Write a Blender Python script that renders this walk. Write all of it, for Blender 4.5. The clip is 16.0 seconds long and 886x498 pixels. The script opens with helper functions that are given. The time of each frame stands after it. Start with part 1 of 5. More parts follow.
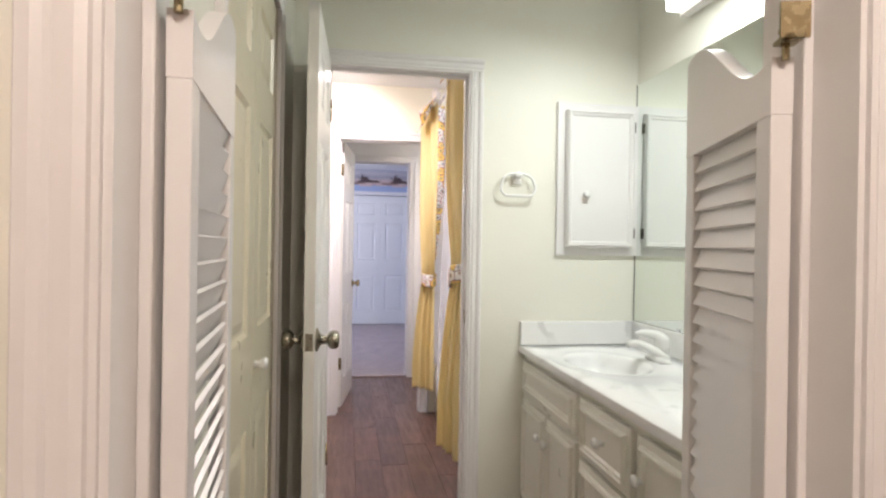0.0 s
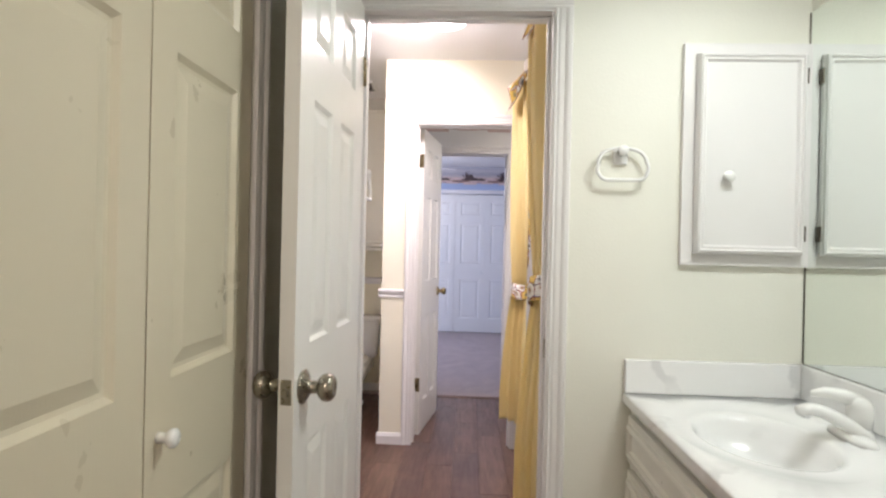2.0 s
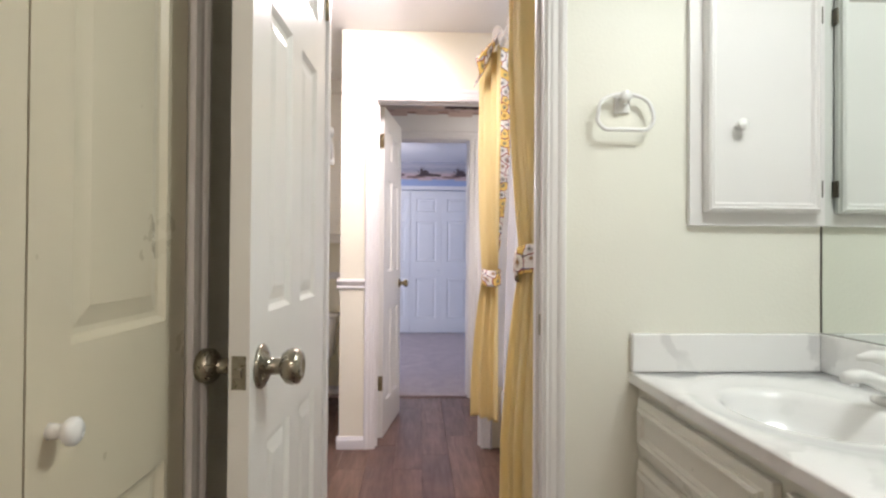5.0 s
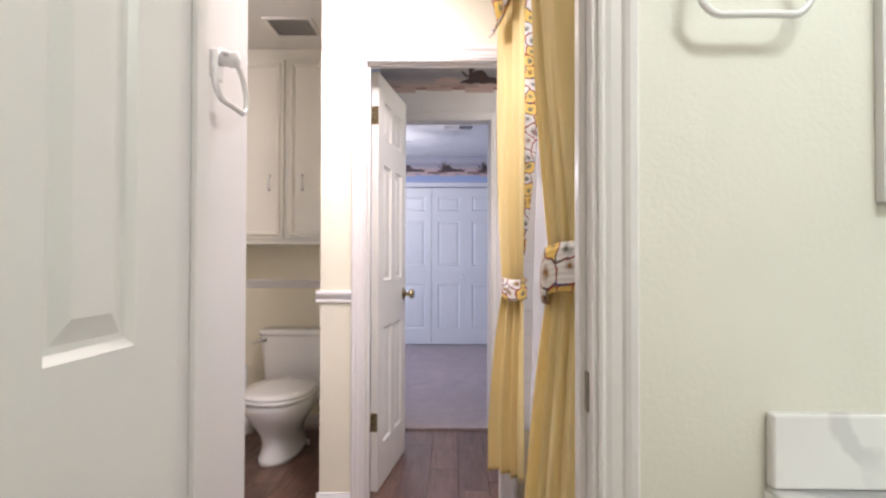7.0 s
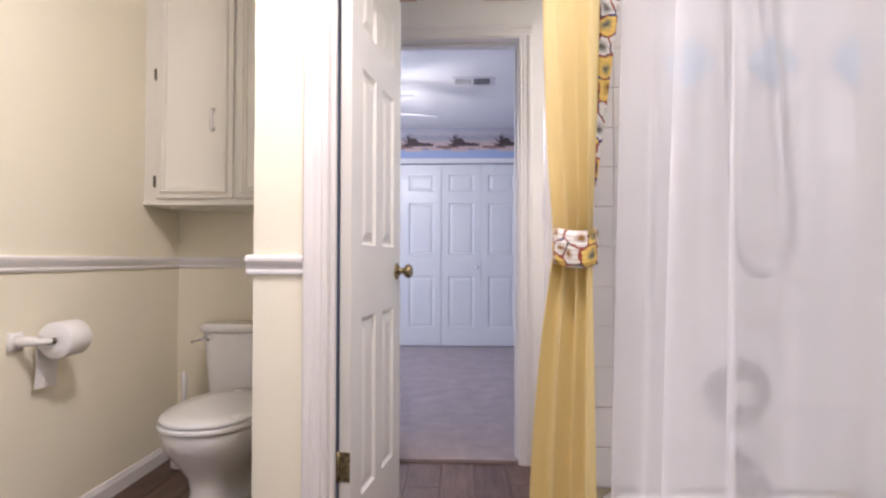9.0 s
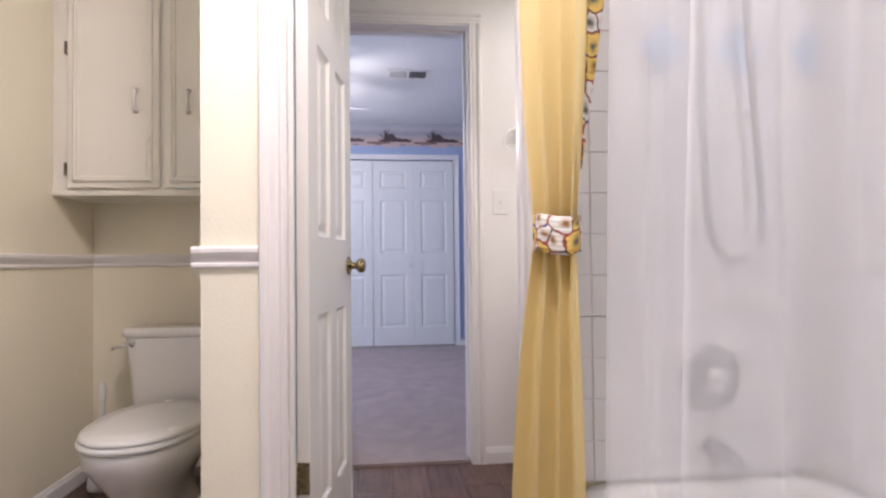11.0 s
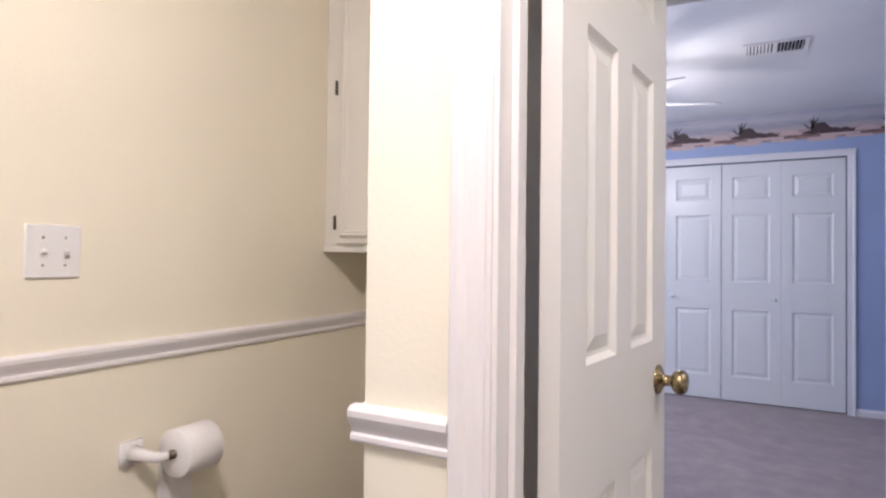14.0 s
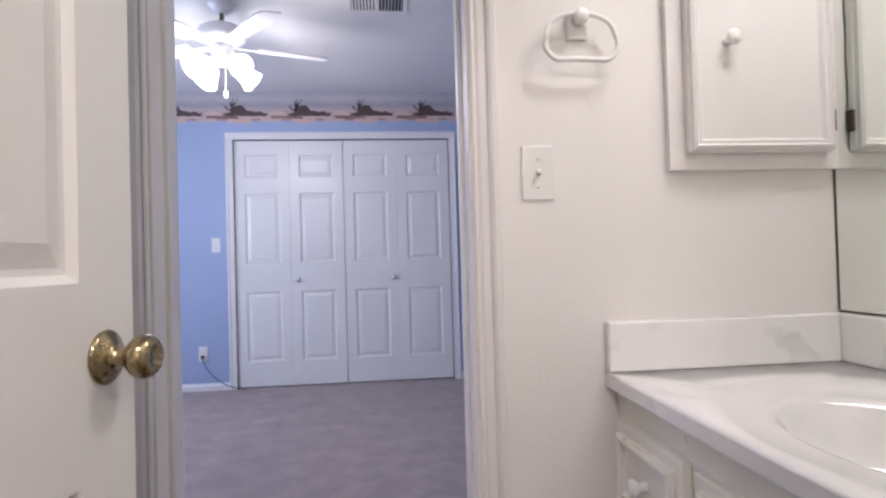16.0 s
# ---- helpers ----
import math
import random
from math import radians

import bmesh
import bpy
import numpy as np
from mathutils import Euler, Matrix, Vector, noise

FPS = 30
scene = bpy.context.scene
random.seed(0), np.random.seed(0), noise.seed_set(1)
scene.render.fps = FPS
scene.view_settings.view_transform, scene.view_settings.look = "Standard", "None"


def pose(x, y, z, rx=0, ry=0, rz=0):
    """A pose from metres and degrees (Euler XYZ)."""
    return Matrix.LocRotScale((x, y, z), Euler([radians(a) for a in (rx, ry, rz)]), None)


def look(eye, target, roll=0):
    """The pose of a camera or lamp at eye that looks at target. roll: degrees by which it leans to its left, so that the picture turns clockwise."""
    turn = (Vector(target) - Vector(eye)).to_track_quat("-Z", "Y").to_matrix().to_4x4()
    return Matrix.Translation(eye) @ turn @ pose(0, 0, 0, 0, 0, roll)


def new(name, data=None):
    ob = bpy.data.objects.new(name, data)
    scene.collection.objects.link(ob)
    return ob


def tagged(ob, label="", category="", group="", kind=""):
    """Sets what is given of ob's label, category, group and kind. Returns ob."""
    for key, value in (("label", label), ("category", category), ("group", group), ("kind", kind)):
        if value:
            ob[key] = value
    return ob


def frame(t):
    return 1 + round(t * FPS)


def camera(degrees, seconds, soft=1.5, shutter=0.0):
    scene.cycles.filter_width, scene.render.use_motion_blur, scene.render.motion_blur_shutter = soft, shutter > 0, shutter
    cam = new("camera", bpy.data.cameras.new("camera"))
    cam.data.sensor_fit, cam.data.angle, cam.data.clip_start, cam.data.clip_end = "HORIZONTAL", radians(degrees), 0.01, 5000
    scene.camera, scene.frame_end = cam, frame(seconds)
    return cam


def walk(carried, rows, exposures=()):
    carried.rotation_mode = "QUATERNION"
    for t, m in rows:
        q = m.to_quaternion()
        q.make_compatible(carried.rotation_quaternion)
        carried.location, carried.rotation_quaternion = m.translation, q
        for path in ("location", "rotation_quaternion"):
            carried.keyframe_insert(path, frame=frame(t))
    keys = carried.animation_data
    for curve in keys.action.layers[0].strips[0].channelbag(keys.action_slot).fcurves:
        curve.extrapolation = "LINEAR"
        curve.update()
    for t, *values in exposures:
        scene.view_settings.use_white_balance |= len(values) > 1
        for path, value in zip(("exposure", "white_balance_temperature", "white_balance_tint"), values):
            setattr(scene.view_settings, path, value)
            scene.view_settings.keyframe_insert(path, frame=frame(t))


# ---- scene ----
cam = camera(75.8, 16.0, soft=2.4)
PATH = [
    (0, (-0.113, -0.103, 1.237), (0.218, 1.87, 1.232), 0.9),
    (0.5, (0.033, 0.106, 1.266), (0.205, 2.098, 1.258), 0.9),
    (1, (0.059, 0.286, 1.253), (0.022, 2.285, 1.245), 1.0),
    (1.5, (0.115, 0.453, 1.267), (0.011, 2.45, 1.256), 1.2),
    (2, (0.164, 0.549, 1.249), (0.071, 2.547, 1.244), 1.3),
    (2.5, (0.232, 0.577, 1.17), (0.232, 2.577, 1.177), 1.1),
    (3, (0.253, 0.576, 1.101), (0.384, 2.572, 1.115), 0.8),
    (3.5, (0.239, 0.591, 1.062), (0.436, 2.581, 1.079), 0.6),
    (4, (0.178, 0.701, 1.09), (0.389, 2.69, 1.11), 0.4),
    (4.5, (0.089, 0.772, 1.106), (0.266, 2.764, 1.126), 0.4),
    (5, (0.068, 0.812, 1.123), (0.153, 2.81, 1.144), 0.4),
    (5.2, (0.078, 0.85, 1.126), (0.132, 2.849, 1.148), 0.4),
    (7.3, (0.220, 1.743, 1.13), (0.184, 3.743, 1.165), -0.0),
    (7.5, (0.223, 1.869, 1.145), (0.179, 3.868, 1.182), -0.1),
    (8, (0.209, 2.126, 1.128), (0.101, 4.123, 1.163), 0.1),
    (8.5, (0.209, 2.366, 1.057), (0.089, 4.362, 1.095), 0.2),
    (9, (0.198, 2.569, 0.966), (0.125, 4.567, 1.006), 0.1),
    (9.2, (0.178, 2.644, 0.918), (0.196, 4.644, 0.958), -0.0),
    (11.3, (0.06, 2.691, 0.95), (0.268, 4.679, 0.991), -0.6),
    (11.5, (0.064, 2.721, 1.015), (0.207, 4.716, 1.056), -0.9),
    (12, (0.044, 2.83, 1.123), (-0.121, 4.823, 1.169), -0.4),
    (12.5, (0.014, 2.904, 1.16), (-0.466, 4.845, 1.207), 0.2),
    (13, (-0.049, 3.027, 1.182), (-0.801, 4.879, 1.227), 0.6),
    (13.5, (-0.03, 3.208, 1.177), (-0.94, 4.989, 1.214), 0.9),
    (14, (0.098, 3.445, 1.192), (-0.83, 5.216, 1.227), 0.7),
    (14.5, (0.149, 3.662, 1.157), (-0.678, 5.483, 1.193), 0.5),
    (15, (0.181, 3.833, 1.157), (-0.226, 5.791, 1.185), 0.1),
    (15.5, (0.237, 3.972, 1.116), (0.218, 5.972, 1.144), -0.8),
    (16, (0.275, 4.09, 1.034), (0.479, 6.08, 1.064), -1.6),
]
EXPOSURES = [(0.0, 0.0), (1.5, -0.06), (3.5, -0.13), (7.3, -0.10), (8.2, -0.05), (11.5, -0.14), (12.5, -0.12), (14.0, -0.18), (16.0, -0.28)]
walk(cam, [(t, look(eye, target, roll)) for t, eye, target, roll in PATH], EXPOSURES)

# ---- world and lamps ----
world = bpy.data.worlds.new("world")
scene.world = world
world.use_nodes = True
wn = world.node_tree.nodes
sky = wn.new("ShaderNodeTexSky")
sky.sky_type = "NISHITA"
sky.sun_disc = False
sky.sun_elevation, sky.sun_rotation = radians(40), radians(200)
world.node_tree.links.new(sky.outputs[0], wn["Background"].inputs[0])
wn["Background"].inputs[1].default_value = 0.08


def lamp(name, kind, place, power, colour, size=0.1, target=None, size_y=None):
    data = bpy.data.lights.new(name, kind)
    data.energy, data.color = power, colour
    if kind == "AREA":
        data.size = size
        if size_y:
            data.shape, data.size_y = "RECTANGLE", size_y
    else:
        data.shadow_soft_size = size
    ob = new(name, data)
    ob.matrix_basis = look(place, target) if target else pose(*place)
    return ob


# lamps of the fixtures: vanity bars, bath dome, ceiling fan, assumed hall dome, blue room dome; added fills are noted
lamp("vanity_bar_light", "AREA", (1.09, 1.55, 2.17), 19.5, (0.93, 0.98, 0.96), 0.18, (0.95, 1.60, 0.8), 0.85)
lamp("vanity_bar_light", "AREA", (1.16, 4.78, 2.17), 10.8, (1.0, 0.92, 0.94), 0.20, (1.02, 4.80, 0.8), 0.55)
lamp("dome_light", "POINT", (0.0, 3.42, 2.335), 6.2, (1.0, 0.875, 0.90), 0.03)
# extra lamp under the dome, tilted to brighten the left wall and alcove
lamp("dome_lens_light", "AREA", (0.0, 3.42, 2.348), 34.0, (1.0, 0.875, 0.90), 0.26, (-1.10, 3.85, 0.4))
for k in range(4):
    a = radians(45 + 90 * k)
    lamp("fan_bulb_light", "POINT", (-0.56 + 0.16 * math.cos(a), 7.22 + 0.16 * math.sin(a), 1.93), 7.6, (0.97, 0.92, 1.0), 0.05)
# fill over the tub, added to lift the liner; its fixture is assumed
lamp("shower_can_light", "AREA", (0.90, 3.35, 2.40), 7.5, (0.92, 0.93, 1.0), 0.14, (0.90, 3.35, 0.0))
# warm light on the entry from a hall fixture that is only assumed
lamp("hall_dome_light", "POINT", (0.1, -0.75, 2.22), 48.0, (1.0, 0.86, 0.76), 0.12)
lamp("blue_room_light", "POINT", (-2.2, 3.9, 2.2), 85.0, (0.92, 0.97, 1.0), 0.12)
# bluish bedroom fill from an assumed window out of view
lamp("window_daylight", "AREA", (-2.60, 7.1, 1.45), 48.0, (0.60, 0.70, 1.0), 1.3, (0, 7.1, 1.2), 1.2)

# ---- materials ----
def node_material(name):
    m = bpy.data.materials.new(name)
    m.use_nodes = True
    return m, m.node_tree.nodes, m.node_tree.links, m.node_tree.nodes["Principled BSDF"]


def mix_rgb(n, l, fac, a, b, blend="MIX"):
    x = n.new("ShaderNodeMix")
    x.data_type, x.blend_type = "RGBA", blend
    for sock, v in ((x.inputs[0], fac), (x.inputs[6], a), (x.inputs[7], b)):
        if isinstance(v, (int, float)):
            sock.default_value = v
        elif isinstance(v, tuple):
            sock.default_value = (*v[:3], 1)
        else:
            l.new(v, sock)
    return x.outputs[2]


def ramp(n, l, fac, stops, constant=False):
    r = n.new("ShaderNodeValToRGB")
    e = r.color_ramp.elements
    while len(e) < len(stops):
        e.new(0.5)
    for el, (p, c) in zip(e, stops):
        el.position, el.color = p, (*c, 1)
    if constant:
        r.color_ramp.interpolation = "CONSTANT"
    l.new(fac, r.inputs[0])
    return r.outputs[0]


def noise_tex(n, l, scale, detail=4, coords=None, rough=0.55):
    t = n.new("ShaderNodeTexNoise")
    t.inputs["Scale"].default_value, t.inputs["Detail"].default_value, t.inputs["Roughness"].default_value = scale, detail, rough
    if coords:
        l.new(coords, t.inputs["Vector"])
    return t.outputs[0]


def world_coords(n, l, scale=(1, 1, 1), local=False):
    if local:
        c = n.new("ShaderNodeTexCoord").outputs["Object"]
    else:
        c = n.new("ShaderNodeNewGeometry").outputs["Position"]
    m = n.new("ShaderNodeMapping")
    m.inputs["Scale"].default_value = scale
    l.new(c, m.inputs[0])
    return m.outputs[0]


def bump(n, l, b, height, strength, distance=0.002):
    x = n.new("ShaderNodeBump")
    x.inputs["Strength"].default_value, x.inputs["Distance"].default_value = strength, distance
    l.new(height, x.inputs["Height"])
    l.new(x.outputs[0], b.inputs["Normal"])


def paint(name, colour, rough=0.5, grain=180, relief=0.25, stain=0.05, coat=0.0, stretch=(1, 1, 1)):
    """Painted or moulded surface: broad stains, fine orange-peel or brush relief, uneven gloss."""
    m, n, l, b = node_material(name)
    c = world_coords(n, l)
    dark = tuple(v * (1 - 2.2 * stain) for v in colour)
    light = tuple(min(1, v * (1 + stain)) for v in colour)
    col = mix_rgb(n, l, noise_tex(n, l, 2.3, 5, c), dark, light)
    col = mix_rgb(n, l, ramp(n, l, noise_tex(n, l, 31, 6, c), [(0.62, (0, 0, 0)), (0.80, (0.05, 0.05, 0.05))]), col, tuple(v * 0.8 for v in colour))
    l.new(col, b.inputs["Base Color"])
    l.new(ramp(n, l, noise_tex(n, l, 9, 4, c), [(0.3, (rough - 0.03,) * 3), (0.7, (rough + 0.03,) * 3)]), b.inputs["Roughness"])
    bump(n, l, b, noise_tex(n, l, grain, 3, world_coords(n, l, stretch)), relief)
    b.inputs["Coat Weight"].default_value = coat
    b.inputs["Coat Roughness"].default_value = 0.15
    return m


def metal(name, colour, rough=0.3, stain=0.3):
    m, n, l, b = node_material(name)
    c = world_coords(n, l)
    col = mix_rgb(n, l, noise_tex(n, l, 60, 5, c), tuple(v * (1 - stain) for v in colour), colour)
    l.new(col, b.inputs["Base Color"])
    b.inputs["Metallic"].default_value = 1.0
    l.new(ramp(n, l, noise_tex(n, l, 90, 3, c), [(0.3, (rough - 0.08,) * 3), (0.7, (rough + 0.1,) * 3)]), b.inputs["Roughness"])
    return m


CREAM = paint("cream_wall_paint", (0.90, 0.845, 0.685), 0.42, 120, 0.30, 0.03)
VANITY_WALL = paint("pale_vanity_wall_paint", (0.83, 0.815, 0.725), 0.45, 120, 0.30, 0.03)
OFFWHITE = paint("offwhite_wall_paint", (0.83, 0.805, 0.785), 0.45, 120, 0.30, 0.03)
HALL = paint("hall_wall_paint", (0.74, 0.66, 0.60), 0.5, 120, 0.3, 0.03)
BLUE = paint("blue_wall_paint", (0.36, 0.435, 0.62), 0.5, 140, 0.35, 0.05)
TRIM = paint("white_trim_enamel", (0.80, 0.775, 0.76), 0.33, 60, 0.05, 0.03)
DOORPAINT = paint("white_door_enamel", (0.80, 0.785, 0.75), 0.31, 150, 0.10, 0.03, stretch=(1.6, 1.6, 0.12))
ALMOND = paint("almond_door_enamel", (0.66, 0.595, 0.455), 0.30, 150, 0.10, 0.008, stretch=(1.6, 1.6, 0.12))
CABPAINT = paint("cabinet_enamel", (0.79, 0.765, 0.69), 0.30, 220, 0.12, 0.03)
CEIL = paint("ceiling_paint", (0.80, 0.79, 0.78), 0.7, 70, 0.8, 0.03)
PORCELAIN = paint("white_porcelain", (0.82, 0.80, 0.78), 0.10, 30, 0.01, 0.01, 0.6)
PLASTIC = paint("white_plastic", (0.82, 0.81, 0.79), 0.25, 60, 0.02, 0.02)
PAPER = paint("toilet_paper", (0.84, 0.82, 0.80), 0.9, 90, 0.5, 0.02)
BRASS = metal("antique_brass", (0.42, 0.34, 0.20), 0.24)
PEWTER = metal("aged_nickel", (0.40, 0.365, 0.30), 0.30)
DARKHINGE = metal("dark_bronze_hinge", (0.16, 0.14, 0.11), 0.4)
CHROME = metal("chrome", (0.75, 0.75, 0.77), 0.12, 0.1)
DULLCHROME = metal("dull_chrome", (0.46, 0.47, 0.49), 0.2, 0.2)
DARK = paint("dark_recess", (0.02, 0.02, 0.022), 0.8, 60, 0.1)
LINERTILE = paint("glazed_white_tile", (0.78, 0.765, 0.78), 0.18, 40, 0.02, 0.03)
GROUT = paint("grout", (0.71, 0.69, 0.69), 0.85, 200, 0.4)
CORD = paint("dark_cord", (0.06, 0.06, 0.07), 0.6, 90, 0.1)


def carpet_material():
    m, n, l, b = node_material("taupe_carpet")
    c = world_coords(n, l)
    col = mix_rgb(n, l, noise_tex(n, l, 420, 3, c), (0.24, 0.18, 0.172), (0.56, 0.455, 0.43))
    trod = ramp(n, l, noise_tex(n, l, 6.5, 7, c, 0.66), [(0.36, (0.82, 0.81, 0.82)), (0.50, (0.92, 0.91, 0.92)), (0.58, (1.0, 1.0, 1.0)), (0.68, (1.14, 1.14, 1.13))])
    l.new(mix_rgb(n, l, 1.0, col, trod, "MULTIPLY"), b.inputs["Base Color"])
    b.inputs["Roughness"].default_value = 0.95
    b.inputs["Sheen Weight"].default_value = 0.25
    bump(n, l, b, noise_tex(n, l, 330, 4, c), 0.9, 0.008)
    return m


CARPET = carpet_material()


def plank_material():
    m, n, l, b = node_material("reddish_brown_plank")
    rnd = n.new("ShaderNodeObjectInfo").outputs["Random"]
    off = n.new("ShaderNodeVectorMath")
    off.operation = "SCALE"
    off.inputs[0].default_value = (7, 31, 3)
    l.new(rnd, off.inputs["Scale"])
    add = n.new("ShaderNodeVectorMath")
    l.new(n.new("ShaderNodeNewGeometry").outputs["Position"], add.inputs[0])
    l.new(off.outputs[0], add.inputs[1])
    mp = n.new("ShaderNodeMapping")
    mp.inputs["Scale"].default_value = (1, 0.09, 1)
    l.new(add.outputs[0], mp.inputs[0])
    grain = noise_tex(n, l, 46, 8, mp.outputs[0], 0.7)
    blotch = noise_tex(n, l, 5, 4, add.outputs[0])
    base = ramp(n, l, rnd, [(0.0, (0.090, 0.047, 0.037)), (0.3, (0.150, 0.078, 0.054)), (0.55, (0.115, 0.064, 0.055)), (0.8, (0.175, 0.097, 0.070)), (1.0, (0.130, 0.066, 0.046))])
    col = mix_rgb(n, l, ramp(n, l, grain, [(0.35, (0, 0, 0)), (0.68, (0.75, 0.75, 0.75))]), base, (0.055, 0.026, 0.018))
    col = mix_rgb(n, l, ramp(n, l, blotch, [(0.45, (0, 0, 0)), (0.75, (0.5, 0.5, 0.5))]), col, (0.20, 0.115, 0.085))
    l.new(col, b.inputs["Base Color"])
    l.new(ramp(n, l, grain, [(0.3, (0.30,) * 3), (0.7, (0.46,) * 3)]), b.inputs["Roughness"])
    bump(n, l, b, grain, 0.25, 0.002)
    return m


PLANK = plank_material()


def marble_material():
    m, n, l, b = node_material("cultured_marble")
    c = world_coords(n, l)
    w = n.new("ShaderNodeTexWave")
    w.inputs["Scale"].default_value, w.inputs["Distortion"].default_value = 1.3, 14
    w.inputs["Detail"].default_value, w.inputs["Detail Scale"].default_value = 5, 1.6
    l.new(c, w.inputs["Vector"])
    mask = ramp(n, l, noise_tex(n, l, 4.5, 3, c), [(0.52, (0, 0, 0)), (0.68, (0.8, 0.8, 0.8))])
    vein = mix_rgb(n, l, 1.0, ramp(n, l, w.outputs[1], [(0.86, (0, 0, 0)), (0.96, (1, 1, 1))]), mask, "MULTIPLY")
    col = mix_rgb(n, l, noise_tex(n, l, 3, 6, c), (0.82, 0.81, 0.80), (0.90, 0.89, 0.88))
    l.new(mix_rgb(n, l, vein, col, (0.66, 0.65, 0.645)), b.inputs["Base Color"])
    b.inputs["Roughness"].default_value = 0.16
    b.inputs["Coat Weight"].default_value = 0.4
    return m


MARBLE = marble_material()


def mirror_material():
    m, n, l, b = node_material("silvered_mirror")
    b.inputs["Base Color"].default_value = (0.86, 0.90, 0.87, 1)
    b.inputs["Metallic"].default_value = 1
    b.inputs["Roughness"].default_value = 0.012
    return m


MIRROR = mirror_material()


def fabric_material():
    m, n, l, b = node_material("yellow_chintz")
    c = world_coords(n, l, (260, 260, 260))
    w = n.new("ShaderNodeTexNoise")
    w.inputs["Scale"].default_value = 3
    l.new(c, w.inputs["Vector"])
    broad = noise_tex(n, l, 5, 4, world_coords(n, l))
    col = mix_rgb(n, l, broad, (0.90, 0.755, 0.37), (0.93, 0.82, 0.46))
    l.new(col, b.inputs["Base Color"])
    b.inputs["Roughness"].default_value = 0.55
    b.inputs["Sheen Weight"].default_value = 0.2
    bump(n, l, b, noise_tex(n, l, 16, 5, world_coords(n, l, (1, 1, 0.45))), 0.35, 0.012)
    tr = n.new("ShaderNodeBsdfTranslucent")
    tr.inputs[0].default_value = (0.87, 0.69, 0.26, 1)
    mx = n.new("ShaderNodeMixShader")
    mx.inputs[0].default_value = 0.38
    l.new(b.outputs[0], mx.inputs[1])
    l.new(tr.outputs[0], mx.inputs[2])
    l.new(mx.outputs[0], n["Material Output"].inputs[0])
    return m


FABRIC = fabric_material()


def flower_material():
    """Quilted print: big white and yellow blossoms with dark hearts, outlined in brown, red and blue."""
    m, n, l, b = node_material("flower_print")
    tc = n.new("ShaderNodeTexCoord").outputs["UV"]
    mp = n.new("ShaderNodeMapping")
    l.new(tc, mp.inputs[0])
    wob = n.new("ShaderNodeTexNoise")
    wob.inputs["Scale"].default_value = 26
    l.new(mp.outputs[0], wob.inputs["Vector"])
    sc = n.new("ShaderNodeVectorMath")
    sc.operation = "SCALE"
    sc.inputs["Scale"].default_value = 0.030
    l.new(wob.outputs["Color"], sc.inputs[0])
    ad = n.new("ShaderNodeVectorMath")
    l.new(mp.outputs[0], ad.inputs[0])
    l.new(sc.outputs[0], ad.inputs[1])
    cell, edge = n.new("ShaderNodeTexVoronoi"), n.new("ShaderNodeTexVoronoi")
    edge.feature = "DISTANCE_TO_EDGE"
    for v in (cell, edge):
        v.voronoi_dimensions = "2D"
        v.inputs["Scale"].default_value = 22
        v.inputs["Randomness"].default_value = 0.72
        l.new(ad.outputs[0], v.inputs["Vector"])
    sep = n.new("ShaderNodeSeparateColor")
    l.new(cell.outputs["Color"], sep.inputs[0])
    petal = ramp(n, l, sep.outputs[0], [(0.0, (0.82, 0.79, 0.75)), (0.36, (0.85, 0.60, 0.16)), (0.72, (0.80, 0.76, 0.70))], True)
    heart = ramp(n, l, cell.outputs["Distance"], [(0.08, (1, 1, 1)), (0.17, (0.55, 0.55, 0.55)), (0.34, (0, 0, 0))])
    col = mix_rgb(n, l, heart, petal, ramp(n, l, sep.outputs[1], [(0.0, (0.16, 0.15, 0.12)), (0.5, (0.30, 0.14, 0.03))], True))
    line = ramp(n, l, edge.outputs["Distance"], [(0.045, (1, 1, 1)), (0.070, (0, 0, 0))])
    lc = ramp(n, l, noise_tex(n, l, 30, 2, mp.outputs[0]), [(0.0, (0.05, 0.06, 0.20)), (0.42, (0.34, 0.07, 0.045)), (0.60, (0.10, 0.05, 0.05))], True)
    l.new(mix_rgb(n, l, line, col, lc), b.inputs["Base Color"])
    b.inputs["Roughness"].default_value = 0.8
    w = n.new("ShaderNodeTexWave")
    w.inputs["Scale"].default_value = 28
    w.bands_direction = "Y"
    l.new(mp.outputs[0], w.inputs["Vector"])
    bump(n, l, b, w.outputs[1], 0.32, 0.003)
    return m


FLOWER = flower_material()


def liner_material():
    m, n, l, b = node_material("milky_vinyl")
    b.inputs["Base Color"].default_value = (0.92, 0.90, 0.93, 1)
    b.inputs["Roughness"].default_value = 0.30
    tr, tl = n.new("ShaderNodeBsdfTransparent"), n.new("ShaderNodeBsdfTranslucent")
    tl.inputs[0].default_value = (0.93, 0.92, 0.97, 1)
    a, c = n.new("ShaderNodeMixShader"), n.new("ShaderNodeMixShader")
    a.inputs[0].default_value = 0.5
    l.new(b.outputs[0], a.inputs[1])
    l.new(tl.outputs[0], a.inputs[2])
    c.inputs[0].default_value = 0.53
    l.new(a.outputs[0], c.inputs[1])
    l.new(tr.outputs[0], c.inputs[2])
    l.new(c.outputs[0], n["Material Output"].inputs[0])
    bump(n, l, b, noise_tex(n, l, 9, 2, world_coords(n, l, (1, 1, 0.25))), 0.25, 0.01)
    return m


LINER = liner_material()


def glow(name, colour, strength):
    m, n, l, b = node_material(name)
    b.inputs["Base Color"].default_value = (0.8, 0.8, 0.8, 1)
    b.inputs["Emission Color"].default_value = (*colour, 1)
    b.inputs["Emission Strength"].default_value = strength
    return m


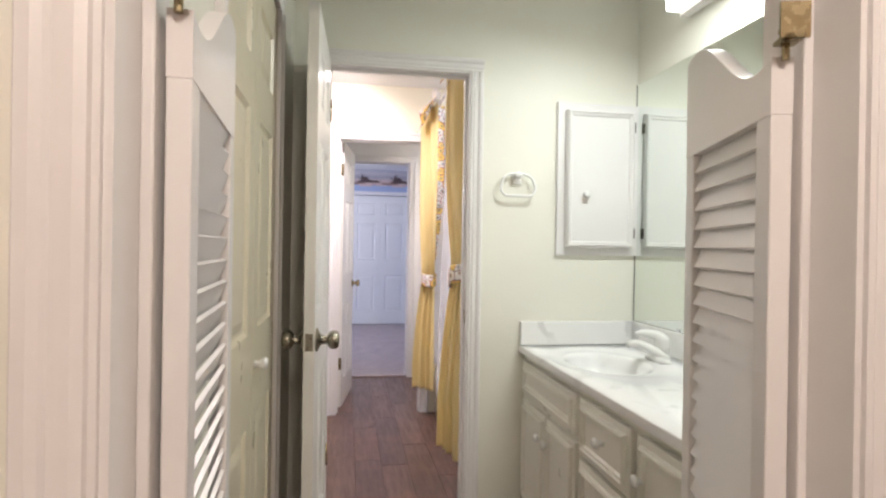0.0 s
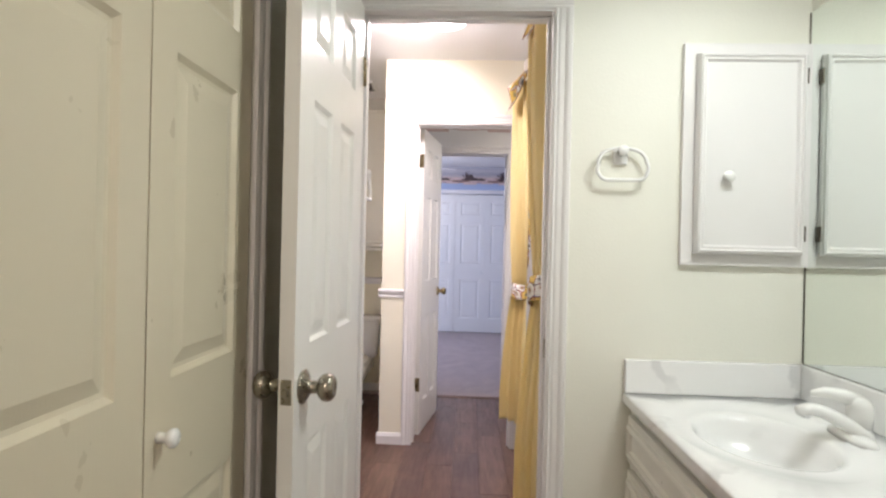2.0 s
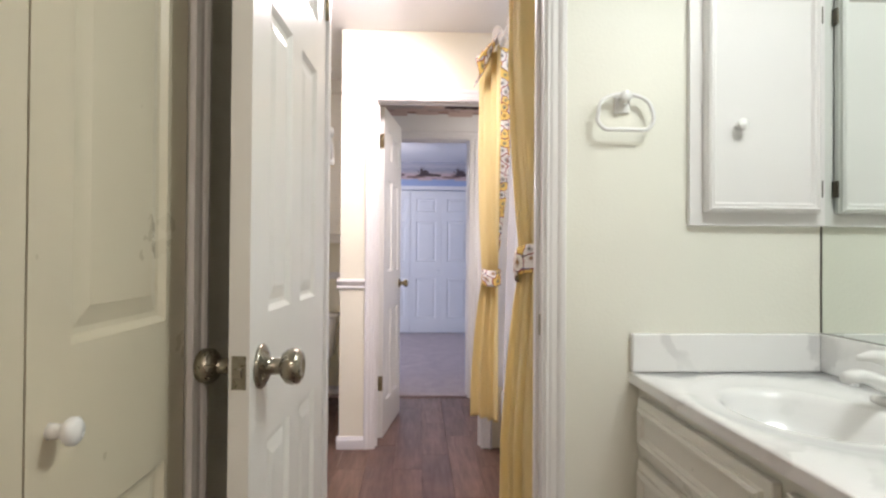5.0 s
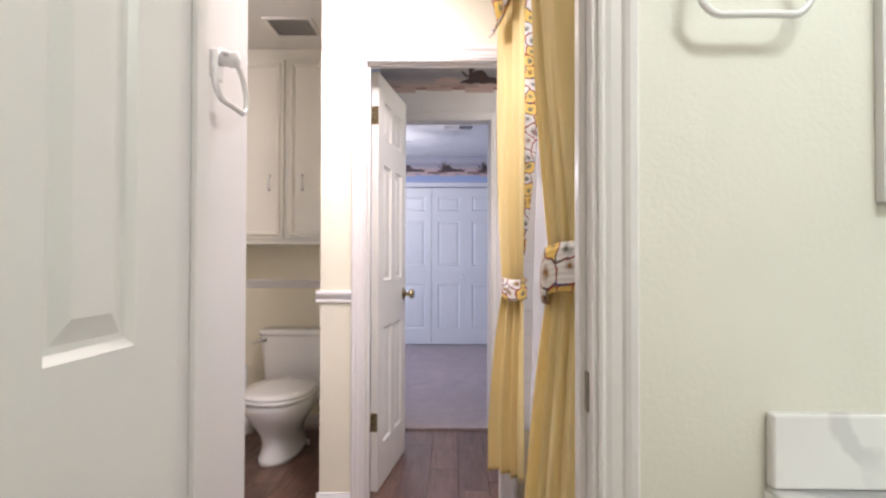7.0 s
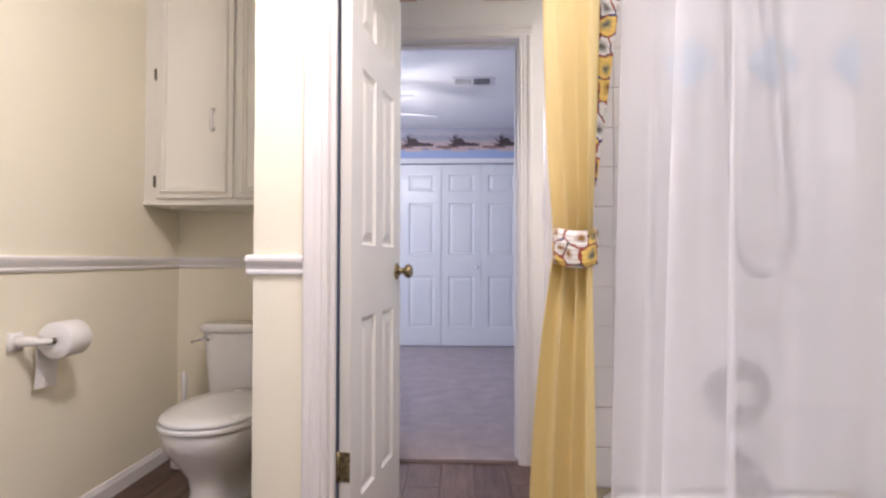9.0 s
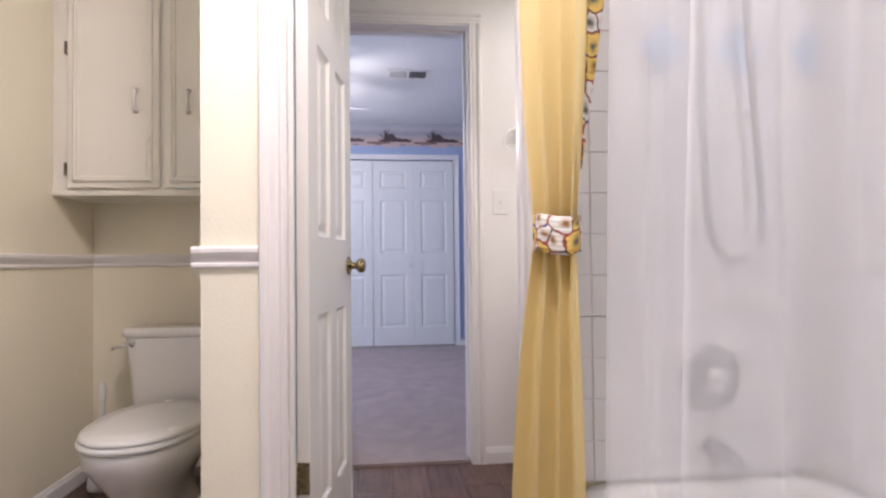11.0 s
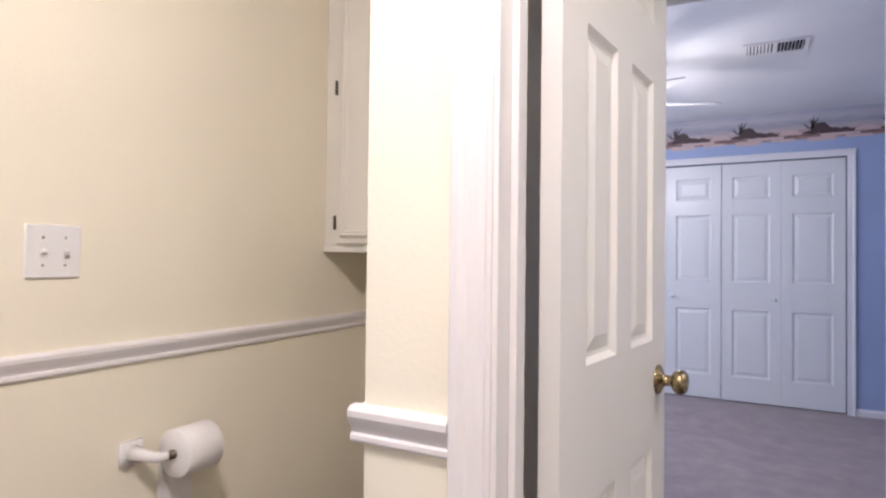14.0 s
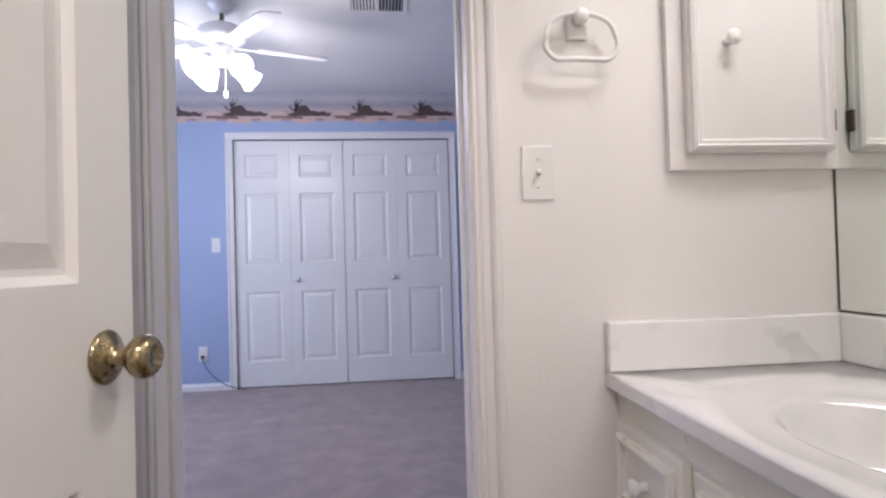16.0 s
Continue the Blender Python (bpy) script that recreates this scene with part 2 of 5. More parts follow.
LAMPGLASS = glow("lit_frosted_glass", (1.0, 0.96, 0.92), 4.0)
BARGLASS = glow("lit_acrylic_diffuser", (0.96, 1.0, 0.96), 2.6)
FANGLASS = glow("lit_fan_shade", (0.95, 0.97, 1.0), 6.0)
# glowing pane of the assumed bedroom window
FILLPANE = glow("assumed_window_glow", (0.75, 0.86, 1.0), 1.2)


def border_material():
    m, n, l, b = node_material("wallpaper_border")
    g = n.new("ShaderNodeNewGeometry").outputs["Position"]
    s = n.new("ShaderNodeSeparateXYZ")
    l.new(g, s.inputs[0])
    c = world_coords(n, l, (1, 1, 5))
    nz = n.new("ShaderNodeMath")
    nz.operation = "MULTIPLY_ADD"
    l.new(noise_tex(n, l, 7, 5, c), nz.inputs[0])
    nz.inputs[1].default_value = 0.10
    l.new(s.outputs[2], nz.inputs[2])
    mr = n.new("ShaderNodeMapRange")
    mr.inputs[1].default_value, mr.inputs[2].default_value = BORDER_Z[0] + 0.03, BORDER_Z[1] + 0.05
    l.new(nz.outputs[0], mr.inputs[0])
    col = ramp(n, l, mr.outputs[0], [(0.0, (0.30, 0.17, 0.14)), (0.16, (0.45, 0.29, 0.25)), (0.25, (0.17, 0.10, 0.09)), (0.34, (0.42, 0.27, 0.23)), (0.46, (0.50, 0.42, 0.40)), (0.62, (0.33, 0.32, 0.36)), (0.8, (0.50, 0.47, 0.48)), (1.0, (0.40, 0.40, 0.45))])
    l.new(col, b.inputs["Base Color"])
    b.inputs["Roughness"].default_value = 0.6
    return m


BORDER_Z = (2.175, 2.429)
BORDER = border_material()
MARSH = paint("border_print_dark", (0.085, 0.055, 0.052), 0.6, 60, 0.05, 0.1)
MARSHLIGHT = paint("border_print_pale", (0.62, 0.46, 0.42), 0.6, 60, 0.05, 0.1)

# ---- building helpers ----
def link(name, bm, material, smooth=False):
    me = bpy.data.meshes.new(name)
    bmesh.ops.recalc_face_normals(bm, faces=bm.faces)
    if smooth:
        for f in bm.faces:
            f.smooth = True
    bm.to_mesh(me)
    bm.free()
    me.materials.append(material)
    return new(name, me)


def part(name, bm, material, parent, label="", smooth=False):
    ob = link(name, bm, material, smooth)
    ob.parent = parent
    return tagged(ob, label)


def thing(name, m, label, category, group=""):
    ob = new(name)
    ob.empty_display_size = 0.1
    ob.matrix_basis = m
    return tagged(ob, label, category, group)


def structure(name, bm, material, label="", category=""):
    return tagged(link(name, bm, material), label, category, kind="structure")


def box(bm, x0, x1, y0, y1, z0, z1, bevel=0.0):
    made = bmesh.ops.create_cube(bm, size=1)["verts"]
    for v in made:
        v.co = Vector((x0 + (v.co.x + 0.5) * (x1 - x0), y0 + (v.co.y + 0.5) * (y1 - y0), z0 + (v.co.z + 0.5) * (z1 - z0)))
    if bevel:
        edges = list({e for v in made for e in v.link_edges})
        bmesh.ops.bevel(bm, geom=edges, offset=bevel, segments=2, affect="EDGES", profile=0.5)
    return bm


def boxes(*rows, bevel=0.0):
    bm = bmesh.new()
    for r in rows:
        box(bm, *r, bevel=bevel)
    return bm


def lathe(profile, m=None, segments=28, squash=(1, 1)):
    """A turned shape: (radius, height) pairs about z, then moved by m."""
    bm = bmesh.new()
    rings = []
    for r, z in profile:
        rings.append([bm.verts.new((max(r, 1e-5) * squash[0] * math.cos(2 * math.pi * k / segments), max(r, 1e-5) * squash[1] * math.sin(2 * math.pi * k / segments), z)) for k in range(segments)])
    for a, b in zip(rings, rings[1:]):
        for k in range(segments):
            bm.faces.new((a[k], a[(k + 1) % segments], b[(k + 1) % segments], b[k]))
    bm.faces.new(rings[0])
    bm.faces.new(rings[-1])
    if m:
        bm.transform(m)
    return bm


def tube(points, radius, closed=False, segments=10):
    """A round bar along a list of points."""
    bm = bmesh.new()
    pts = [Vector(p) for p in points]
    rings = []
    for i, p in enumerate(pts):
        a = pts[i - 1] if (i or closed) else p
        b = pts[(i + 1) % len(pts)] if (i + 1 < len(pts) or closed) else p
        d = (b - a).normalized()
        side = d.cross(Vector((0.13, 0.31, 0.94))).normalized()
        up = side.cross(d)
        r = radius[i] if isinstance(radius, (list, tuple)) else radius
        rings.append([bm.verts.new(p + r * (math.cos(2 * math.pi * k / segments) * side + math.sin(2 * math.pi * k / segments) * up)) for k in range(segments)])
    pairs = list(zip(rings, rings[1:])) + ([(rings[-1], rings[0])] if closed else [])
    for a, b in pairs:
        for k in range(segments):
            bm.faces.new((a[k], a[(k + 1) % segments], b[(k + 1) % segments], b[k]))
    if not closed:
        bm.faces.new(rings[0])
        bm.faces.new(rings[-1])
    return bm


def moulding(profile, length):
    """A moulded strip along +x: profile of (out, up) pairs, out towards -y."""
    bm = bmesh.new()
    ends = [[bm.verts.new((x, -o, u)) for o, u in profile] for x in (0, length)]
    n = len(profile)
    for k in range(n):
        bm.faces.new((ends[0][k], ends[0][(k + 1) % n], ends[1][(k + 1) % n], ends[1][k]))
    bm.faces.new(ends[0])
    bm.faces.new(ends[1])
    return bm


CASING = [(0, 0), (0.010, 0), (0.012, 0.005), (0.009, 0.010), (0.012, 0.018), (0.012, 0.033), (0.016, 0.037), (0.019, 0.044), (0.019, 0.054), (0.015, 0.057), (0, 0.057)]
CHAIR = [(0, 0), (0.007, 0), (0.010, 0.004), (0.010, 0.011), (0.006, 0.014), (0.008, 0.019), (0.014, 0.030), (0.018, 0.039), (0.018, 0.048), (0.013, 0.053), (0, 0.055)]
BASE = [(0, 0), (0.013, 0), (0.013, 0.052), (0.009, 0.060), (0.006, 0.070), (0, 0.073)]


def strip(name, profile, m, length, parent=None, category="trim"):
    bm = moulding(profile, length)
    bm.transform(m)
    ob = link(name, bm, TRIM)
    if parent:
        ob.parent = parent
        return ob
    return tagged(ob, "white enamelled moulding on the wall", category, kind="structure")


def casing(name, m, width, height):
    """Door casing round an opening. m: the opening's lower left corner seen from the side that it faces (-y)."""
    fr = tagged(new(name), "white moulded door casing", "door casing", kind="structure")
    fr.matrix_basis = m
    g = -0.005
    for place, length in ((pose(-g, 0, 0, 0, -90, 0), height + g), (pose(width + g, 0, 0, 0, -90, 0) @ Matrix.Diagonal((1, 1, -1, 1)), height + g), (pose(-g - 0.057, 0, height + g), width + 2 * g + 0.114)):
        bm = moulding(CASING, length)
        bm.transform(place)
        part("casing_strip", bm, TRIM, fr)
    return fr


def jamb(name, m, width, height, depth, stop=0.55):
    """The lining of an opening with a stop bead; depth runs along +y."""
    fr = tagged(new(name), "white painted door jamb with a stop bead", "door jamb", kind="structure")
    fr.matrix_basis = m
    t, e = 0.012, 0.004
    part("side_jamb", boxes((0, t, -e, depth + e, 0, height - t)), TRIM, fr)
    part("side_jamb", boxes((width - t, width, -e, depth + e, 0, height - t)), TRIM, fr)
    part("head_jamb", boxes((0, width, -e, depth + e, height - t, height)), TRIM, fr)
    s0, s1 = depth * stop - 0.016, depth * stop + 0.016
    part("stop_bead", boxes((t, t + 0.011, s0, s1, 0, height - t), bevel=0.002), TRIM, fr)
    part("stop_bead", boxes((width - t - 0.011, width - t, s0, s1, 0, height - t), bevel=0.002), TRIM, fr)
    part("stop_bead", boxes((t + 0.011, width - t - 0.011, s0, s1, height - t - 0.011, height - t), bevel=0.002), TRIM, fr)
    return fr


# ---- shell: walls, ceilings, floors ----
CZ = 2.43      # ceiling of the bath and both vanity rooms
BZ = 2.43      # ceiling of the bedroom
DH = 2.035     # head of the door openings
W0, W1, W2, W3 = (0.365, 0.485), (2.41, 2.512), (4.13, 4.228), (5.29, 5.41)
D0, D1, D2, D3 = (-0.300, 0.372), (-0.215, 0.430), (-0.191, 0.449), (-0.20, 0.470)
CLOSET_X, BATH_X, PIER_X, STUB = -0.352, -1.243, -0.386, (2.512, 2.86)
MIR1, MIR2, TUBWALL = 1.235, 1.305, 1.25
BED_Y = 8.86
BDH = 2.045     # head of the bedroom door


def wall_x(name, y, x0, x1, opening, height, material, top=CZ):
    a, b = opening
    return structure(name, boxes((x0, a, *y, 0, top), (b, x1, *y, 0, top), (a, b, *y, height, top)), material, "painted plaster wall with a door opening", "wall")


wall_x("wall_entry", W0, -1.1, MIR1 + 0.12, D0, 2.10, VANITY_WALL)
wall_x("wall_vanity_bath", W1, CLOSET_X - 0.06, MIR1 + 0.12, D1, DH, VANITY_WALL)
wall_x("wall_bath_vanity", W2, PIER_X, MIR2 + 0.12, D2, DH, CREAM)
wall_x("wall_bedroom_door", W3, -0.27, 2.0, D3, BDH, OFFWHITE)
structure("wall_tub_side", boxes((TUBWALL, TUBWALL + 0.12, W1[1], W2[0], 0, CZ)), OFFWHITE, "painted wall behind the bathtub", "wall")
structure("wall_mirror_one", boxes((MIR1, MIR1 + 0.12, W0[1], W1[0], 0, CZ)), VANITY_WALL, "pale painted wall behind the vanity mirror", "wall")
structure("wall_mirror_two", boxes((MIR2, MIR2 + 0.12, W2[1], W3[0], 0, CZ)), OFFWHITE, "off-white painted wall behind the vanity mirror", "wall")
# closet front beside the first vanity
BIF = (1.015, 1.875)
structure("wall_closet_front", boxes((CLOSET_X - 0.06, CLOSET_X, W0[1], BIF[0], 0, CZ), (CLOSET_X - 0.06, CLOSET_X, BIF[1], W1[0], 0, CZ), (CLOSET_X - 0.06, CLOSET_X, *BIF, 2.03, CZ)), VANITY_WALL, "pale painted wall round a bifold closet", "wall")
structure("wall_closet_inside", boxes((-1.1, -1.04, W0[1], W1[1], 0, CZ)), VANITY_WALL, "painted back wall of the closet", "wall")
# wall stub between the first door and the bath
structure("wall_stub", boxes((BATH_X, -0.263, STUB[0], STUB[1], 0, CZ)), TRIM, "white painted wall return with a towel ring", "wall")
# left wall of the bath with its door
D4 = (3.105, 3.915)
structure("wall_left", boxes((BATH_X - 0.12, BATH_X, STUB[0], D4[0], 0, CZ), (BATH_X - 0.12, BATH_X, D4[1], 5.52, 0, CZ), (BATH_X - 0.12, BATH_X, *D4, DH, CZ)), CREAM, "cream painted bathroom wall with a door opening", "wall")
structure("wall_alcove_back", boxes((BATH_X, PIER_X, 5.40, 5.52, 0, CZ)), CREAM, "cream painted wall behind the toilet", "wall")
structure("wall_pier", boxes((PIER_X, -0.27, W2[1], 5.52, 0, CZ)), CREAM, "cream painted partition beside the toilet", "wall")
structure("wall_pier_blue_side", boxes((-0.2695, -0.264, 4.60, W3[0] - 0.001, 0, CZ - 0.001)), BLUE, "blue painted side of the partition behind the open door", "wall")
# bedroom shell
structure("wall_bedroom_near", boxes((-2.7, -0.27, 5.525, 5.60, 0, CZ)), BLUE, "blue painted bedroom wall", "wall")
structure("wall_bedroom_near_lining", boxes((D3[1] + 0.0, 2.0, 5.412, 5.43, 0, CZ), (-0.27, D3[0], 5.412, 5.43, 0, CZ), (D3[0], D3[1], 5.412, 5.43, BDH, CZ)), BLUE, "blue painted bedroom side of the wall", "wall")
structure("wall_bedroom_right", boxes((2.0, 2.12, 5.43, BED_Y, 0, CZ)), BLUE, "blue painted bedroom wall", "wall")
structure("wall_bedroom_left", boxes((-2.82, -2.7, 5.525, 6.4, 0, CZ), (-2.82, -2.7, 7.8, BED_Y, 0, CZ), (-2.82, -2.7, 6.4, 7.8, 0, 0.85), (-2.82, -2.7, 6.4, 7.8, 2.05, CZ)), BLUE, "blue painted bedroom wall with an assumed window", "wall")
CL = (-0.940, 0.838)
CLH = 2.045
structure("wall_closet", boxes((-2.82, CL[0], BED_Y, BED_Y + 0.12, 0, CZ), (CL[1], 2.12, BED_Y, BED_Y + 0.12, 0, CZ), (*CL, BED_Y, BED_Y + 0.12, CLH, CZ)), BLUE, "blue painted wall round the closet doors", "wall")
structure("wall_closet_back", boxes((-1.2, 1.2, BED_Y + 0.7, BED_Y + 0.8, 0, CZ), (-1.2, -1.1, BED_Y + 0.12, BED_Y + 0.7, 0, CZ), (1.1, 1.2, BED_Y + 0.12, BED_Y + 0.7, 0, CZ)), OFFWHITE, "painted back of the bedroom closet", "wall")
# hall behind the entry and the blue room beyond the bath door
structure("wall_hall", boxes((-1.6, -1.5, -2.2, W0[0], 0, CZ), (1.8, 1.9, -2.2, W0[0], 0, CZ), (-1.6, 1.9, -2.3, -2.2, 0, CZ), (-1.6, -1.1, *W0, 0, CZ), (MIR1 + 0.12, 1.9, *W0, 0, CZ)), HALL, "pale painted walls of the hall", "wall")
structure("wall_blue_room", boxes((-3.3, -3.2, 2.3, 5.1, 0, CZ), (-3.2, BATH_X - 0.12, 2.3, 2.4, 0, CZ), (-3.2, BATH_X - 0.12, 5.0, 5.1, 0, CZ)), BLUE, "light blue painted walls of the adjoining room", "wall")
structure("ceiling_bath", boxes((-3.3, 2.0, -2.3, 5.40, CZ, CZ + 0.1)), CEIL, "white textured ceiling", "ceiling")
structure("ceiling_bedroom", boxes((-2.82, 2.12, 5.431, BED_Y + 0.8, BZ, BZ + 0.06)), CEIL, "white textured bedroom ceiling", "ceiling")
structure("ceiling_alcove", boxes((BATH_X, -0.27, 5.405, 5.52, CZ, CZ + 0.1)), CEIL, "white ceiling over the toilet", "ceiling")
structure("floor_slab", boxes((-3.3, 2.2, -2.3, BED_Y + 0.9, -0.12, -0.014)), DARK, "dark subfloor", "floor")
structure("floor_carpet", boxes((-2.7, 2.0, 5.31, BED_Y + 0.7, -0.0139, 0.014)), CARPET, "taupe cut-pile carpet with trodden marks", "carpet")
structure("floor_carpet_blue_room", boxes((-3.2, BATH_X - 0.06, 2.4, 5.0, -0.0138, 0.006)), CARPET, "taupe carpet of the adjoining room", "carpet")

# door linings and casings
jamb("jamb_entry", pose(D0[0], W0[0], 0), D0[1] - D0[0], 2.10, 0.12)
jamb("jamb_vanity_bath", pose(D1[0], W1[0], 0), D1[1] - D1[0], DH, 0.102)
jamb("jamb_bath_vanity", pose(D2[0], W2[0], 0), D2[1] - D2[0], DH, 0.098)
jamb("jamb_bedroom", pose(D3[0], W3[0], 0), D3[1] - D3[0], BDH, 0.14)
jamb("jamb_left_door", pose(BATH_X, D4[0], 0, 0, 0, 90), D4[1] - D4[0], DH, 0.12)
casing("casing_entry_hall", pose(D0[0], W0[0], 0), D0[1] - D0[0], 2.10)
casing("casing_entry", pose(D0[1], W0[1], 0, 0, 0, 180), D0[1] - D0[0], 2.10)
casing("casing_vanity_bath", pose(D1[0], W1[0], 0), D1[1] - D1[0], DH)
casing("casing_bath_back", pose(D1[1], W1[1], 0, 0, 0, 180), D1[1] - D1[0], DH)
casing("casing_bath_vanity", pose(D2[0], W2[0], 0), D2[1] - D2[0], DH)
casing("casing_vanity_back", pose(D2[1], W2[1], 0, 0, 0, 180), D2[1] - D2[0], DH)
casing("casing_bedroom_door", pose(D3[0], W3[0], 0), D3[1] - D3[0], BDH)
casing("casing_left_door", pose(BATH_X, D4[0], 0, 0, 0, 90), D4[1] - D4[0], DH)
casing("casing_bifold", pose(CLOSET_X, BIF[0], 0, 0, 0, 90), BIF[1] - BIF[0], 2.03)
casing("casing_closet", pose(CL[0], BED_Y, 0), CL[1] - CL[0], CLH)

# chair rails and baseboards of the bath
RAIL = 0.925
strip("chair_rail_left", CHAIR, pose(BATH_X, D4[1] + 0.053, RAIL, 0, 0, 90), 5.40 - D4[1] - 0.053, category="chair rail")
strip("chair_rail_alcove", CHAIR, pose(BATH_X, 5.40, RAIL), PIER_X - BATH_X, category="chair rail")
strip("chair_rail_pier", CHAIR, pose(PIER_X - 0.018, W2[0], RAIL), D2[0] - PIER_X + 0.018 - 0.053, category="chair rail")
strip("chair_rail_pier_side", CHAIR, pose(PIER_X, 5.40, RAIL, 0, 0, -90), 5.40 - W2[0], category="chair rail")
for nm, m, ln in (("left", pose(BATH_X, D4[1] + 0.053, 0, 0, 0, 90), 5.40 - D4[1] - 0.053), ("alcove", pose(BATH_X, 5.40, 0), PIER_X - BATH_X),
                  ("pier", pose(PIER_X - 0.013, W2[0], 0), D2[0] - PIER_X + 0.013 - 0.053), ("pier_side", pose(PIER_X, 5.40, 0, 0, 0, -90), 5.40 - W2[0]),
                  ("vanity_two", pose(D3[1] + 0.053, W3[0], 0), 0.235), ("closet_left", pose(-2.7, BED_Y, 0), 2.7 + CL[0] - 0.053), ("closet_right", pose(CL[1] + 0.053, BED_Y, 0), 1.0)):
    strip("baseboard_" + nm, BASE, m, ln, category="baseboard")

# ---- doors ----
def panel_mesh(w, h, t):
    """A moulded raised panel, both faces, filling an opening of w by h in a leaf t thick; centred on y = 0."""
    bm = bmesh.new()
    for s in (-1, 1):
        rings = []
        for inset, depth in ((0, 0), (0.010, 0.009), (0.018, 0.010), (0.045, 0.003), (0.050, 0.003)):
            i = min(inset, 0.42 * w)
            y = s * (t / 2 - depth)
            rings.append([bm.verts.new(p) for p in ((i, y, i), (w - i, y, i), (w - i, y, h - i), (i, y, h - i))])
        for a, b in zip(rings, rings[1:]):
            for k in range(4):
                bm.faces.new((a[k], a[(k + 1) % 4], b[(k + 1) % 4], b[k]))
        bm.faces.new(rings[-1])
    return bm


ROWS6 = ((0.20, 0.765), (0.998, 1.57), (1.70, 1.885))


def panel_leaf(parent, w, h, t, stile, mull, columns=2, material=DOORPAINT, name="leaf"):
    """A six-panel (or one-column three-panel) leaf from x = 0 to w, centred on y = 0."""
    k = h / 2.0
    pw = (w - 2 * stile - (columns - 1) * mull) / columns
    xs = [stile + c * (pw + mull) for c in range(columns)]
    zs = [(a * k, b * k) for a, b in ROWS6]
    for nm, a, b in [("stile", 0, stile), ("stile", w - stile, w)] + [("mullion", x - mull, x) for x in xs[1:]]:
        part(nm, boxes((a, b, -t / 2, t / 2, 0.0, h)), material, parent)
    lows = [0] + [b for a, b in zs]
    highs = [a for a, b in zs] + [h]
    for lo, hi in zip(lows, highs):
        for x in xs:
            part("rail", boxes((x, x + pw, -t / 2, t / 2, lo, hi)), material, parent)
    for x in xs:
        for a, b in zs:
            bm = panel_mesh(pw, b - a, t)
            bm.transform(Matrix.Translation((x, 0, a)))
            part("panel", bm, material, parent)


def door_knob(parent, x, z, t, metal_m, sides=(-1, 1), scale=1.0):
    """Round passage knobs with roses on one or both faces."""
    rose = [(0, 0), (0.033, 0), (0.034, 0.003), (0.031, 0.006), (0.027, 0.007), (0.024, 0.010), (0.017, 0.013), (0.013, 0.016), (0.012, 0.030), (0.014, 0.033)]
    ball = [(0.012, 0.031), (0.019, 0.034), (0.0255, 0.041), (0.0275, 0.049), (0.0255, 0.058), (0.020, 0.063), (0.012, 0.0645), (0.010, 0.062), (0, 0.062)]
    for s in sides:
        m = pose(x, s * t / 2, z, -90 * s, 0, 0)
        k = part("knob", lathe([(r * scale, h * scale) for r, h in ball], m), metal_m, parent, "aged metal ball knob", True)
        part("rose", lathe([(r * scale, h * scale) for r, h in rose], m), metal_m, k, "", True)


def hinge(parent, x, y, z, material=BRASS):
    hb = part("hinge", boxes((x - 0.002, x + 0.002, y - 0.017, y + 0.017, z - 0.044, z + 0.044)), material, parent, "brass butt hinge")
    bm = lathe([(0.006, -0.046), (0.006, 0.046)], pose(x - 0.003, y + 0.02, z), 10)
    part("hinge_pin", bm, material, hb, "", True)


def panel_door(name, m, w, h, label, metal_m, t=0.035, knob_z=0.915, knob=1.0):
    d = thing(name, m, label, "door")
    d["kind"] = "structure"
    panel_leaf(d, w, h, t, 0.105, 0.085)
    door_knob(d, w - 0.06, knob_z, t, metal_m, scale=knob)
    part("latch_plate", boxes((w - 0.0005, w + 0.0015, -0.012, 0.012, knob_z - 0.028, knob_z + 0.028)), metal_m, d, "latch plate on the door edge")
    part("latch_bolt", boxes((w + 0.001, w + 0.010, -0.006, 0.006, knob_z - 0.008, knob_z + 0.008), bevel=0.002), metal_m, d)
    for z in (0.33, 1.81):
        hinge(d, -0.001, 0, z)
    return d


# first bath door: swung back into the vanity room; leaf runs from the wall towards the entry
panel_door("door_one", pose(-0.212, 2.395, 0.008, 0, 0, -91.8), 0.615, 2.02, "white six-panel door standing open with an aged nickel knob", PEWTER, knob=1.18)
# second bath door: swung into the second vanity room
panel_door("door_two", pose(-0.163, 4.299, 0.008, 0, 0, 82.0), 0.600, 2.02, "white six-panel door standing open with an antique brass knob", BRASS)
# door of the left wall, half open into the bath: flat slab
d3 = thing("door_three", pose(-1.230, 3.103, 0.008, 0, 0, 11.4), "plain white slab door standing open with a nickel knob", "door")
d3["kind"] = "structure"
part("leaf", boxes((0, 0.762, -0.0175, 0.0175, 0, 2.02), bevel=0.002), TRIM, d3)
door_knob(d3, 0.702, 0.915, 0.035, PEWTER)
part("latch_plate", boxes((0.7615, 0.7635, -0.012, 0.012, 0.887, 0.943)), PEWTER, d3)
part("latch_bolt", boxes((0.763, 0.774, -0.006, 0.006, 0.907, 0.923), bevel=0.002), PEWTER, d3)

# strike plates
for place in (pose(D1[1] - 0.0135, 2.445, 0.925), pose(BATH_X - 0.022, D4[1] - 0.0135, 0.925, 0, 0, 90)):
    s = tagged(link("strike_plate", boxes((-0.001, 0.001, -0.014, 0.014, -0.030, 0.030)), PEWTER), "small metal strike plate in the door jamb", "strike plate")
    s.matrix_basis = place


